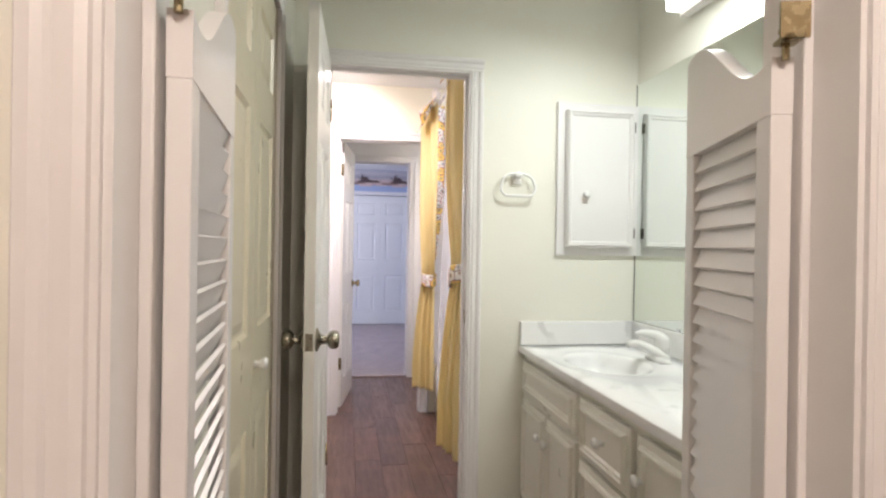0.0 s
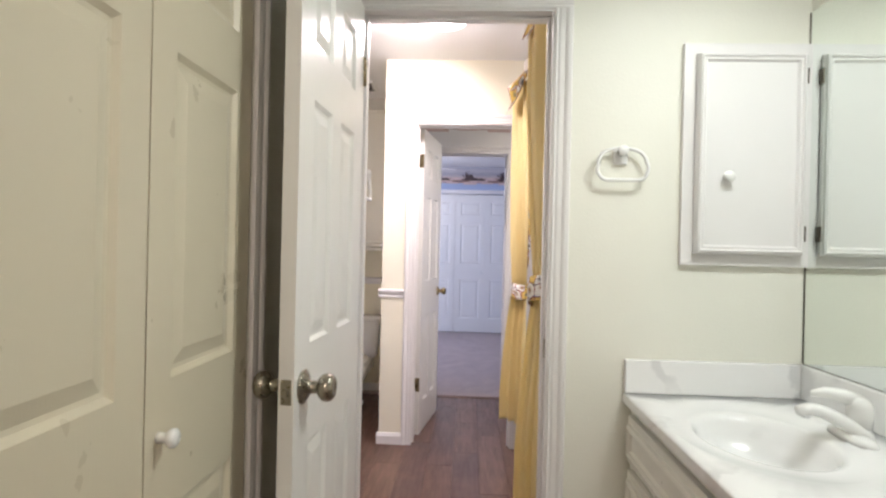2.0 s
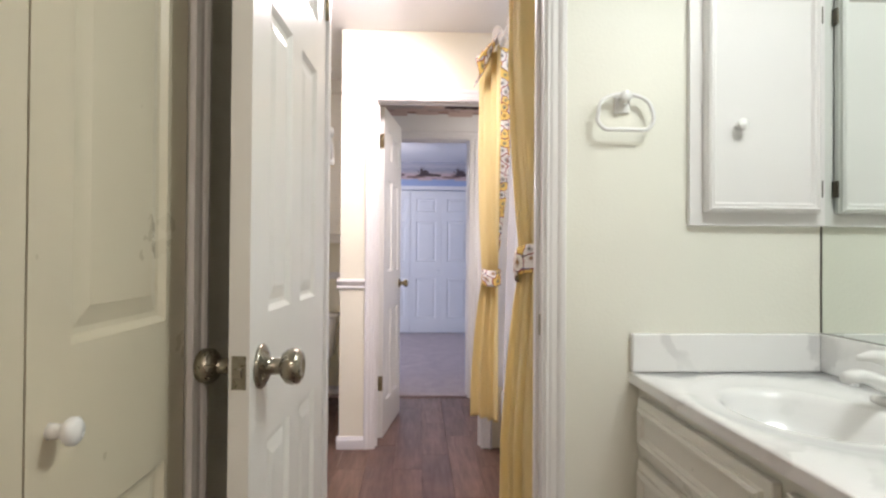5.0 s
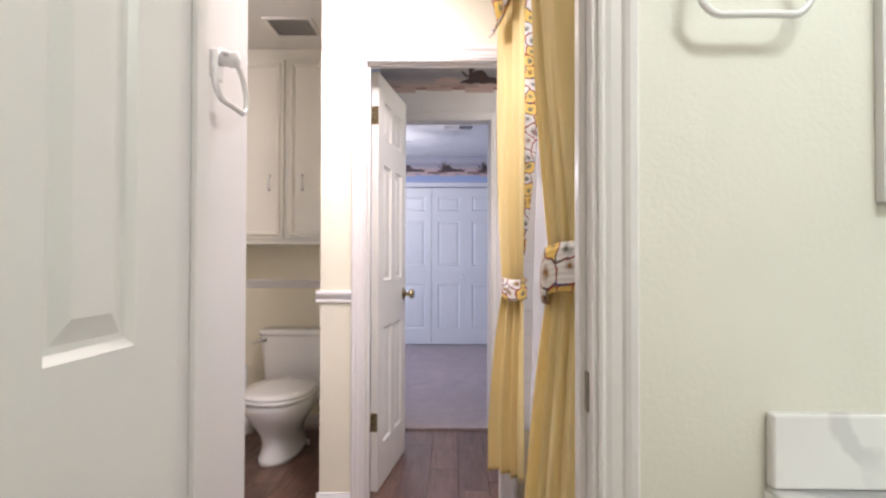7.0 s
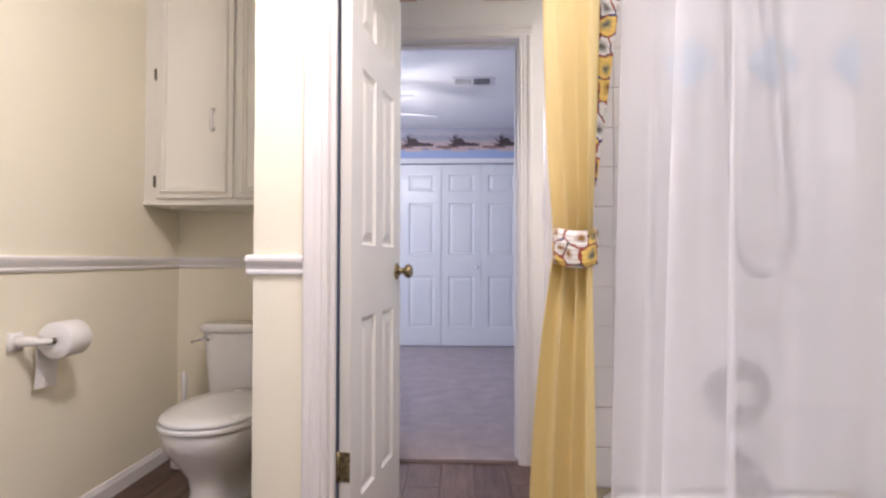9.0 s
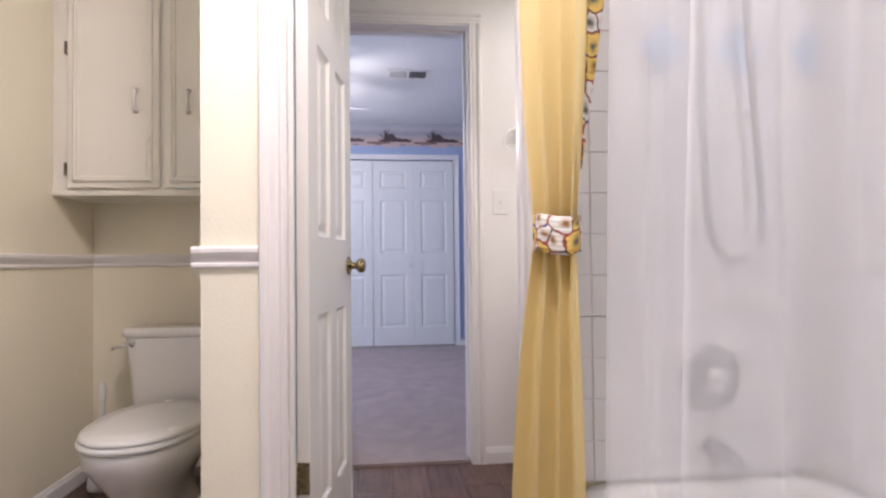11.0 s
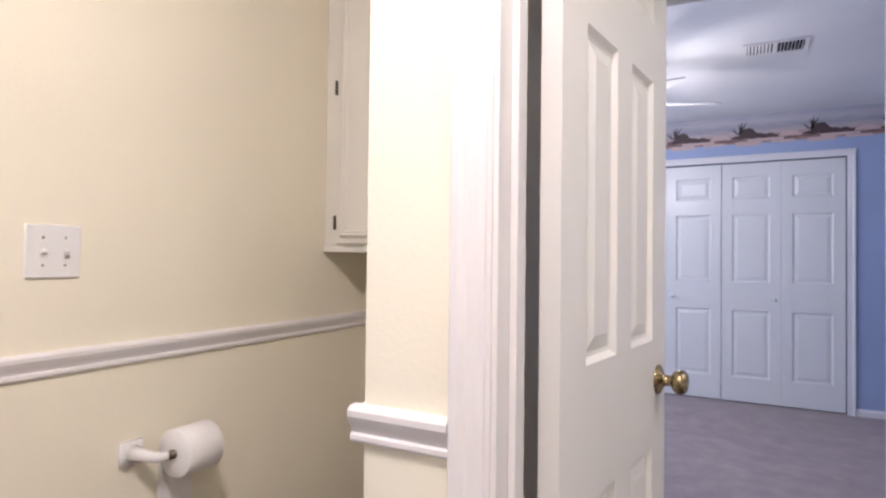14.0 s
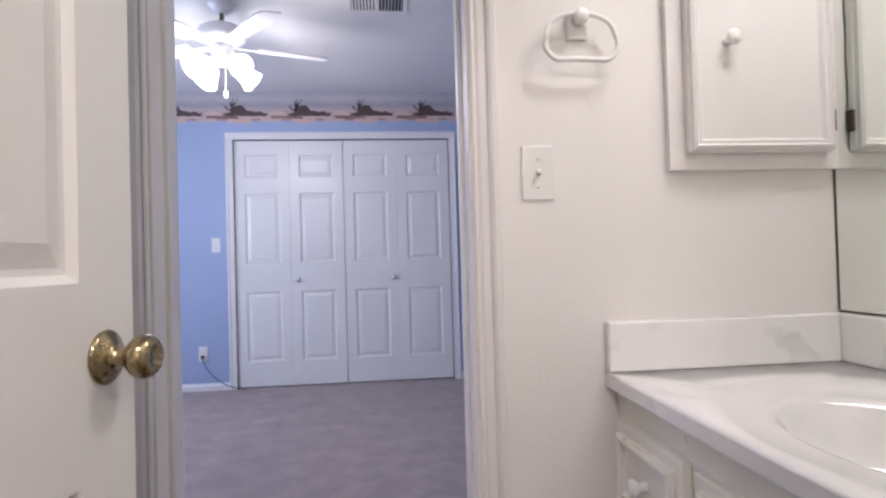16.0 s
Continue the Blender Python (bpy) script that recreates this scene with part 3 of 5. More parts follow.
def bifold_leaf(name, m, w, h, label, group, knob_x=None, knob_z=0.86, mat=DOORPAINT, big=True):
    d = thing(name, m, label, "bifold door", group)
    panel_leaf(d, w, h, 0.030, 0.078, 0.06, 1, mat)
    if knob_x is not None:
        prof = [(0, 0), (0.010, 0), (0.009, 0.008), (0.008, 0.014), (0.013, 0.019), (0.0165, 0.024), (0.0165, 0.030), (0.012, 0.034), (0, 0.035)]
        part("knob", lathe(prof, pose(knob_x, -0.015, knob_z, 90, 0, 0)), PLASTIC, d, "small round white knob", True)
    return d


bifold_leaf("bifold_door", pose(CLOSET_X - 0.018, BIF[0] + 0.012, 0.012, 0, 0, 90), 0.416, 2.0, "cream moulded bifold closet door leaf, closed", "vanity closet leaves", mat=ALMOND)
bifold_leaf("bifold_door", pose(CLOSET_X - 0.018, BIF[0] + 0.432, 0.012, 0, 0, 90), 0.416, 2.0, "cream moulded bifold closet door leaf with round white knob", "vanity closet leaves", 0.04, 0.905, ALMOND)
for k in range(4):
    bifold_leaf("closet_door", pose(CL[0] + 0.010 + k * 0.4385 + (0.004 if k > 1 else 0), BED_Y + 0.03, 0.024), 0.4372, 2.008,
                "white moulded bifold leaf of the bedroom closet", "bedroom closet leaves", {1: 0.045, 2: 0.39}.get(k), 0.868)


# ---- saloon doors ----
def saloon_door(m, w, flip, label):
    d = thing("saloon_door", m, label, "saloon door", "pair of saloon doors")
    st, t, z0 = 0.037, 0.022, 0.40
    zl0, zl1 = z0 + 0.09, 1.382
    x_at = lambda u: (w - u) if flip else u
    for a, b in ((0, st), (w - st, w)):
        part("stile", boxes((a, b, -t / 2, t / 2, z0, zl1), bevel=0.002), TRIM, d)
    part("bottom_rail", boxes((st, w - st, -t / 2, t / 2, z0, zl0)), TRIM, d)
    bm = bmesh.new()
    n = 18
    row = []
    for k in range(n + 1):
        u = k / n
        e = 3 * u * u - 2 * u * u * u
        z = 1.442 + 0.085 * e - 0.014 * math.sin(math.pi * u * 2)
        row.append([bm.verts.new((x_at(u * w), s * t / 2, zz)) for s, zz in ((-1, zl1), (1, zl1), (1, z), (-1, z))])
    for a, b in zip(row, row[1:]):
        for k in range(4):
            bm.faces.new((a[k], a[(k + 1) % 4], b[(k + 1) % 4], b[k]))
    bm.faces.new(row[0])
    bm.faces.new(row[-1])
    part("top_rail", bm, TRIM, d, "scalloped top rail")
    n = int((zl1 - zl0) / 0.0275)
    slat = None
    for k in range(n):
        z = zl0 + 0.013 + k * (zl1 - zl0 - 0.026) / (n - 1)
        if slat is None:
            bm = boxes((st, w - st, -0.0028, 0.0028, -0.0172, 0.0172))
            bm.transform(pose(0, 0, 0, 22, 0, 0))
            slat = part("slat", bm, TRIM, d)
            ob = slat
        else:
            ob = new("slat", slat.data)
            ob.parent = d
        ob.location.z = z
    bx = x_at(0.0)
    s = 1 if flip else -1
    br = part("pivot_bracket", boxes((min(bx, bx + s * 0.028), max(bx, bx + s * 0.028), -0.010, 0.010, 1.452, 1.456), (min(bx + s * 0.024, bx + s * 0.028), max(bx + s * 0.024, bx + s * 0.028), -0.014, 0.014, 1.452, 1.488)), BRASS, d, "brass pivot bracket")
    part("pivot_pin", lathe([(0.004, 1.436), (0.004, 1.463), (0.007, 1.464), (0.007, 1.468)], pose(bx + s * 0.006, 0, 0), 10), BRASS, d)
    return d


saloon_door(pose(D0[0] + 0.040, 0.425, 0, 0, 0, 94), 0.300, False, "white louvred saloon door swung open at the entry")
saloon_door(pose(D0[1] - 0.040, 0.425, 0, 0, 0, 73), 0.300, False, "white louvred saloon door pushed wide open at the entry")


def loft(rings, n=36, power=2.0, cap_a=True, cap_b=True):
    """Skin over horizontal superellipse rings (cx, cy, rx, ry, z)."""
    bm = bmesh.new()
    rows = []
    for cx, cy, rx, ry, z in rings:
        row = []
        for k in range(n):
            a = 2 * math.pi * k / n
            c, s = math.cos(a), math.sin(a)
            row.append(bm.verts.new((cx + rx * math.copysign(abs(c) ** (2 / power), c), cy + ry * math.copysign(abs(s) ** (2 / power), s), z)))
        rows.append(row)
    for a, b in zip(rows, rows[1:]):
        for k in range(n):
            bm.faces.new((a[k], a[(k + 1) % n], b[(k + 1) % n], b[k]))
    if cap_a:
        bm.faces.new(rows[0])
    if cap_b:
        bm.faces.new(rows[-1])
    return bm


WHITE_KNOB = [(0, 0), (0.011, 0), (0.010, 0.006), (0.0075, 0.013), (0.012, 0.018), (0.0165, 0.023), (0.0165, 0.029), (0.012, 0.033), (0, 0.034)]


def raised_front(name, parent, x0, x1, z0, z1, material, thick=0.019, e=0.0):
    """A cabinet door or drawer front on the plane y = 0, facing -y, with an applied moulding frame."""
    d = part(name, boxes((x0, x1, -thick, 0, z0, z1), bevel=0.003), material, parent)
    bm = bmesh.new()
    rings = []
    for inset, out in ((0.022 - e, 0), (0.024 - e, 0.010), (0.031 - e, 0.014), (0.036 - e, 0.008), (0.042 - e, 0.009), (0.048 - e, 0.0)):
        y = -thick - out
        rings.append([bm.verts.new(p) for p in ((x0 + inset, y, z0 + inset), (x1 - inset, y, z0 + inset), (x1 - inset, y, z1 - inset), (x0 + inset, y, z1 - inset))])
    for a, b in zip(rings, rings[1:]):
        for k in range(4):
            bm.faces.new((a[k], a[(k + 1) % 4], b[(k + 1) % 4], b[k]))
    part("moulding", bm, material, d)
    return d


def front_knob(parent, x, z, y=-0.019, material=None, scale=1.0):
    return part("knob", lathe([(r * scale, h * scale) for r, h in WHITE_KNOB], pose(x, y, z, 90, 0, 0)), material or PLASTIC, parent, "round white knob", True)


# ---- vanities ----
def vanity(m, length, depth, top, fronts, label):
    """Base cabinet; local x runs along its front, front plane y = 0, depth towards +y."""
    v = thing("vanity_cabinet", m, label, "vanity cabinet")
    part("carcass", boxes((0, length, 0.0, depth - 0.01, 0.09, top - 0.16), (0, length, 0.0, 0.02, top - 0.16, top - 0.035), (0, 0.02, 0.02, depth - 0.01, top - 0.16, top - 0.035), (length - 0.02, length, 0.02, depth - 0.01, top - 0.16, top - 0.035)), CABPAINT, v)
    part("toe_kick", boxes((0, length, 0.07, depth - 0.02, 0.0, 0.09)), CABPAINT, v)
    for kind, x0, x1, z0, z1, knob in fronts:
        d = raised_front(kind, v, x0, x1, z0, z1, CABPAINT)
        if knob:
            front_knob(d, *knob)
    return v


TOP1, TOP2 = 0.797, 0.777
F1, F2 = 0.695, 0.770       # cabinet fronts
L1, L2 = 1.46, W3[0] - W2[1]
f1 = [("drawer_front", 0.040, 0.640, 0.59, 0.735, None), ("cabinet_door", 0.040, 0.335, 0.12, 0.565, (0.300, 0.47)), ("cabinet_door", 0.347, 0.640, 0.12, 0.565, (0.382, 0.47))]
for k in range(3):
    z = 0.12 + k * 0.21
    f1.append(("drawer_front", 0.675, 1.03, z, z + 0.195, (0.852, z + 0.0975)))
f1.append(("cabinet_door", 1.065, 1.40, 0.12, 0.735, (1.10, 0.62)))
vanity(pose(F1, W1[0] - 0.003, 0, 0, 0, -90), L1, MIR1 - F1, TOP1, f1, "cream painted vanity cabinet with raised panel fronts and white knobs")
f2 = []
for k in range(3):
    z = 0.10 + k * 0.20
    f2.append(("drawer_front", 0.03, 0.30, z, z + 0.185, (0.165, z + 0.0925)))
f2 += [("drawer_front", 0.335, 0.93, 0.52, 0.685, None), ("cabinet_door", 0.335, 0.625, 0.10, 0.50, (0.59, 0.42)), ("cabinet_door", 0.64, 0.93, 0.10, 0.50, (0.675, 0.42))]
vanity(pose(F2, W3[0] - 0.003, 0, 0, 0, -90), L2 - 0.01, MIR2 - F2, TOP2, f2, "white painted vanity cabinet with raised panel fronts and round knobs")


def counter(name, x0, x1, y0, y1, top, bowl, label):
    """Moulded top with an oval basin sunk into it, backsplash on the mirror wall and a side splash at the far end."""
    c = thing(name, pose(0, 0, 0), label, "countertop")
    bx, by, ra, rb = bowl
    n = 64
    bm = bmesh.new()
    outer, lip = [], []
    for k in range(n):
        a = 2 * math.pi * (k + 0.5) / n
        dx, dy = math.cos(a), math.sin(a)
        tx = ((x1 - bx) / dx) if dx > 0 else ((x0 - bx) / dx)
        ty = ((y1 - by) / dy) if dy > 0 else ((y0 - by) / dy)
        t = min(tx, ty)
        outer.append(Vector((bx + t * dx, by + t * dy, top)))
        lip.append((dx, dy))
    for cx, cy in ((x0, y0), (x1, y0), (x1, y1), (x0, y1)):
        k = min(range(n), key=lambda i: (outer[i] - Vector((cx, cy, top))).length)
        outer[k] = Vector((cx, cy, top))
    rows = [[bm.verts.new((p.x, p.y, top - 0.032)) for p in outer], [bm.verts.new((p.x, p.y, top - 0.006)) for p in outer]]
    rows.append([bm.verts.new(p + 0.006 * (Vector((bx, by, top)) - p).normalized()) for p in outer])
    for f, z in ((1.48, 0.0), (1.44, -0.003), (1.14, -0.0045), (1.08, -0.006), (1.03, -0.011), (0.98, -0.024), (0.90, -0.055), (0.76, -0.095), (0.5, -0.12), (0.2, -0.128), (0.06, -0.130)):
        row = []
        for k, (dx, dy) in enumerate(lip):
            px, py = bx + ra * f * dx, by + rb * f * dy
            row.append(bm.verts.new((min(max(px, x0 + 0.02), x1 - 0.005), min(max(py, y0 + 0.01), y1 - 0.01), top + z)))
        rows.append(row)
    for a, b in zip(rows, rows[1:]):
        for k in range(n):
            bm.faces.new((a[k], a[(k + 1) % n], b[(k + 1) % n], b[k]))
    bm.faces.new(rows[-1])
    ob = part("top", bm, MARBLE, c, "", False)
    for p in ob.data.polygons:
        p.use_smooth = len(p.vertices) == 4 and p.center.z < top + 0.001 and abs(p.normal.z) > 0.02
    part("backsplash", boxes((x1 - 0.020, x1 - 0.001, y0, y1 - 0.001, top + 0.0005, top + 0.108), bevel=0.004), MARBLE, c)
    part("side_splash", boxes((x0 + 0.002, x1 - 0.0205, y1 - 0.022, y1 - 0.001, top + 0.0005, top + 0.108), bevel=0.004), MARBLE, c)
    part("drain", lathe([(0, 0), (0.022, 0), (0.022, 0.003), (0.012, 0.004), (0.012, 0.008), (0, 0.009)], pose(bx, by, top - 0.130)), CHROME, c, "", True)
    return c


counter("vanity_counter", 0.668, MIR1, 0.92, W1[0], TOP1, (0.905, 2.01, 0.145, 0.200), "white veined cultured marble counter with an oval basin")
counter("vanity_counter", 0.745, MIR2, W2[1] + 0.002, W3[0], TOP2, (1.0, 4.78, 0.155, 0.215), "white veined cultured marble counter with an oval basin")


def faucet(place, label):
    """Single lever faucet; the spout points to -x."""
    f = thing("faucet", pose(*place), label, "faucet")
    part("base", loft([(0, 0, 0.027, 0.085, 0), (0, 0, 0.026, 0.084, 0.010), (0, 0, 0.022, 0.070, 0.016), (0, 0, 0.020, 0.03, 0.02)], 32, 2.4), PLASTIC, f, "", True)
    rings = []
    for k in range(13):
        u = k / 12
        rings.append((0.035 - 0.165 * u, 0.006 + 0.074 * math.sin(1.45 * u) - 0.012 * max(0, u - 0.8) * 5, 0.034 - 0.014 * u, 0.024 - 0.012 * u))
    bm = bmesh.new()
    rows = []
    for x, z, w, h in rings:
        row = []
        for q in range(20):
            a = 2 * math.pi * q / 20
            c, sn = math.cos(a), math.sin(a)
            row.append(bm.verts.new((x, w * math.copysign(abs(c) ** 0.8, c), z + h * math.copysign(abs(sn) ** 0.8, sn))))
        rows.append(row)
    for a, b in zip(rows, rows[1:]):
        for q in range(20):
            bm.faces.new((a[q], a[(q + 1) % 20], b[(q + 1) % 20], b[q]))
    bm.faces.new(rows[0])
    bm.faces.new(rows[-1])
    part("spout", bm, PLASTIC, f, "wedge-shaped white spout", True)
    part("cap", loft([(0.018, 0, 0.027, 0.027, 0.030), (0.018, 0, 0.029, 0.029, 0.060), (0.016, 0, 0.030, 0.030, 0.085), (0.010, 0, 0.026, 0.026, 0.102), (0.004, 0, 0.014, 0.014, 0.111)], 24), PLASTIC, f, "", True)
    part("lever", tube([(0.012, 0, 0.096), (-0.025, 0.004, 0.108), (-0.065, 0.008, 0.114), (-0.095, 0.010, 0.110)], [0.020, 0.018, 0.013, 0.007], segments=14), PLASTIC, f, "", True)
    part("aerator", lathe([(0.010, 0.050), (0.010, 0.064)], pose(-0.112, 0, 0.002), 16), CHROME, f, "", True)
    part("lift_rod", lathe([(0.003, 0.01), (0.003, 0.085), (0.006, 0.087), (0.006, 0.095), (0, 0.097)], pose(0.033, 0, 0), 12), CHROME, f, "", True)
    return f


faucet((1.125, 2.01, TOP1 - 0.003), "white single-lever faucet on the marble counter")
faucet((1.21, 4.78, TOP2 - 0.003), "white single-lever faucet on the marble counter")


def mirror(name, x, y0, y1, z0, z1):
    mr = thing(name, pose(x, (y0 + y1) / 2, z0), "large frameless wall mirror above the counter", "mirror")
    w = (y1 - y0) / 2
    part("glass", boxes((-0.006, -0.001, -w, w, 0, z1 - z0)), MIRROR, mr, "silvered glass")
    part("edge_channel", boxes((-0.008, -0.0005, -w, w, -0.004, -0.0005)), DARKHINGE, mr, "dark metal channel")
    part("edge_strip", boxes((-0.008, -0.0005, w + 0.0005, w + 0.003, 0, z1 - z0)), DARKHINGE, mr)
    for k in (-0.5, 0.5):
        part("clip", boxes((-0.010, -0.0065, k * w - 0.012, k * w + 0.012, -0.006, 0.010), bevel=0.001), CHROME, mr)
    return mr


mirror("wall_mirror", MIR1, 0.93, W1[0] - 0.005, TOP1 + 0.110, 2.02)
mirror("wall_mirror", MIR2, W2[1] + 0.03, W3[0] - 0.005, TOP2 + 0.114, 2.02)


def wall_cabinet(m, w, z0, z1, label):
    """Recessed medicine cabinet with a face frame; local x to the right along the wall, facing -y; hinges on the right."""
    c = thing("medicine_cabinet", m, label, "medicine cabinet")
    part("face_frame", boxes((0, 0.042, -0.018, -0.001, z0, z1), (w - 0.030, w - 0.002, -0.018, -0.001, z0, z1), (0.042, w - 0.030, -0.018, -0.001, z0, z0 + 0.05), (0.042, w - 0.030, -0.018, -0.001, z1 - 0.05, z1)), TRIM, c)
    part("back_panel", boxes((0.042, w - 0.030, -0.006, -0.001, z0 + 0.05, z1 - 0.05)), TRIM, c)
    d = raised_front("door", c, 0.036, w - 0.032, z0 + 0.036, z1 - 0.036, TRIM, 0.019, 0.019)
    d.location.y = -0.0185
    part("knob", lathe(WHITE_KNOB, pose(0.128, -0.0195, z0 + 0.278, 90, 0, 0)), PLASTIC, d, "round white knob", True)
    for z in (z0 + 0.105, z1 - 0.105):
        part("hinge", boxes((w - 0.0315, w - 0.026, -0.021, 0.0, z - 0.024, z + 0.024), bevel=0.0012), DARKHINGE, d, "dark bronze hinge")
    return c


wall_cabinet(pose(0.834, W1[0], 0), MIR1 - 0.834, 1.212, 1.916, "white medicine cabinet with raised moulding and dark hinges")
wall_cabinet(pose(0.900, W3[0], 0), MIR2 - 0.900, 1.210, 1.915, "white medicine cabinet with raised moulding and dark hinges")


def towel_ring(m):
    r = thing("towel_ring", m, "white plastic towel ring on a square mount", "towel ring", "towel rings")
    part("mount", boxes((-0.022, 0.022, -0.012, 0, -0.028, 0.028), bevel=0.004), PLASTIC, r)
    part("post", lathe([(0.013, 0), (0.013, 0.018), (0.016, 0.022), (0.016, 0.036), (0.012, 0.040), (0, 0.041)], pose(0, -0.010, 0.012, 90, 0, 0), 20), PLASTIC, r, "", True)
    pts = []
    for k in range(40):
        a = 2 * math.pi * k / 40 + math.pi / 2
        c, s = math.cos(a), math.sin(a)
        px, pz = 0.076 * math.copysign(abs(c) ** 0.85, c), 0.056 * math.copysign(abs(s) ** 0.75, s)
        if pz < -0.046:
            pz = -0.046 - (pz + 0.046) * 0.1
        pts.append((px * (1.0 + 0.06 * (pz < 0)), -0.030 + 0.010 * (pz / 0.056 - 1) * 0.5, pz - 0.036))
    part("ring", tube(pts, 0.0058, True, 12), PLASTIC, r, "", True)
    return r


towel_ring(pose(0.642, W1[0], 1.557))
towel_ring(pose(0.702, W3[0], 1.526))
towel_ring(pose(-0.263, 2.675, 1.508, 0, 0, 90))


def switch_plate(m, gangs, label):
    s = thing("light_switch", m, label, "light switch")
    w = 0.035 + 0.0225 * (gangs - 1) + 0.0
    part("plate", boxes((-w, w, -0.006, 0, -0.0585, 0.0585), bevel=0.003), PLASTIC, s)
    for g in range(gangs):
        x = (g - (gangs - 1) / 2) * 0.046
        part("slot", boxes((x - 0.0055, x + 0.0055, -0.0068, -0.0058, -0.013, 0.013)), CABPAINT, s)
        bm = boxes((x - 0.0045, x + 0.0045, -0.019, -0.006, -0.005, 0.005), bevel=0.0015)
        bm.transform(pose(0, 0, 0.003 if g else -0.003, 18 if g else -18, 0, 0))
        part("toggle", bm, PLASTIC, s)
        for z in (-0.030, 0.030):
            part("screw", lathe([(0.0032, 0), (0.0032, 0.0012), (0.002, 0.0016)], pose(x, -0.006, z, 90, 0, 0), 10), CHROME, s)
    return s


switch_plate(pose(BATH_X, 4.155, 1.198, 0, 0, 90), 2, "white double light switch plate on the cream wall")
switch_plate(pose(0.607, W3[0], 1.210), 1, "white single light switch plate on the wall")
switch_plate(pose(-1.081, BED_Y, 1.184), 1, "white light switch plate on the blue wall")

# outlet with a dark cord trailing to the carpet
o = thing("wall_outlet", pose(-1.20, BED_Y, 0.31), "white wall outlet on the blue wall", "outlet")
part("plate", boxes((-0.035, 0.035, -0.006, 0, -0.0585, 0.0585), bevel=0.003), PLASTIC, o)
for z in (-0.02, 0.02):
    part("socket", boxes((-0.014, 0.014, -0.0075, -0.005, z - 0.012, z + 0.012), bevel=0.002), CABPAINT, o)
cd = thing("power_cord", pose(-1.20, BED_Y, 0.29), "dark power cord trailing from the outlet to the carpet", "power cord")
part("plug", boxes((-0.012, 0.012, -0.030, -0.0076, -0.012, 0.012), bevel=0.003), CORD, cd)
cp = []
for k in range(24):
    u = k / 23
    cp.append((0.02 * math.sin(u * 3) + 0.34 * u ** 1.5, -0.035 - 0.02 * math.sin(math.pi * u), -0.266 * (1 - (1 - u) ** 1.9)))
part("wire", tube(cp, 0.0035, segments=8), CORD, cd, "", True)

# ---- toilet alcove ----
def toilet(m):
    t = thing("toilet", m, "white porcelain two-piece toilet with the lid down", "toilet")
    part("bowl", loft([(0, -0.44, 0.112, 0.290, 0.0000), (0, -0.44, 0.112, 0.285, 0.0267), (0, -0.44, 0.100, 0.270, 0.0449), (0, -0.44, 0.096, 0.250, 0.0963), (0, -0.45, 0.110, 0.250, 0.1498), (0, -0.48, 0.145, 0.255, 0.2033), (0, -0.50, 0.176, 0.272, 0.2568), (0, -0.51, 0.190, 0.282, 0.2996), (0, -0.51, 0.194, 0.286, 0.3296), (0, -0.51, 0.190, 0.283, 0.3392)], 40, 2.2), PORCELAIN, t, "", True)
    part("seat", loft([(0, -0.515, 0.188, 0.280, 0.3408), (0, -0.515, 0.198, 0.291, 0.3456), (0, -0.515, 0.198, 0.291, 0.3574), (0, -0.515, 0.192, 0.285, 0.3627)], 40, 2.25), PLASTIC, t, "", True)
    part("lid", loft([(0, -0.515, 0.184, 0.277, 0.3638), (0, -0.515, 0.192, 0.286, 0.3691), (0, -0.515, 0.192, 0.286, 0.3777), (0, -0.515, 0.183, 0.277, 0.3852), (0, -0.515, 0.12, 0.20, 0.3895)], 40, 2.25), PLASTIC, t, "", True)
    part("shelf", boxes((-0.16, 0.16, -0.27, -0.06, 0.23, 0.337), bevel=0.02), PORCELAIN, t, "", False)
    part("tank", loft([(0, -0.125, 0.185, 0.085, 0.338), (0, -0.125, 0.198, 0.092, 0.357), (0, -0.125, 0.222, 0.102, 0.630), (0, -0.125, 0.222, 0.102, 0.636)], 44, 7), PORCELAIN, t, "", True)
    part("tank_lid", loft([(0, -0.125, 0.226, 0.106, 0.637), (0, -0.125, 0.234, 0.113, 0.642), (0, -0.125, 0.234, 0.113, 0.666), (0, -0.125, 0.226, 0.106, 0.674)], 44, 7), PORCELAIN, t, "", True)
    lv = part("flush_lever", tube([(-0.185, -0.230, 0.612), (-0.205, -0.246, 0.611), (-0.232, -0.250, 0.604), (-0.252, -0.246, 0.596)], [0.008, 0.008, 0.0065, 0.0075], segments=10), CHROME, t, "chrome flush lever", True)
    part("lever_boss", lathe([(0, 0), (0.014, 0), (0.014, 0.006), (0.009, 0.010), (0, 0.011)], pose(-0.185, -0.226, 0.612, 90, 0, 0), 16), CHROME, lv, "", True)
    for x in (-0.075, 0.075):
        part("seat_hinge", boxes((x - 0.022, x + 0.022, -0.262, -0.228, 0.340, 0.380), bevel=0.005), PLASTIC, t)
        part("bolt_cap", lathe([(0.013, 0.0), (0.013, 0.02), (0.010, 0.031), (0, 0.034)], pose(x * 1.55, -0.34, 0.0), 14), PLASTIC, t, "", True)
    return t


toilet(pose(-0.775, 5.345, 0.0))


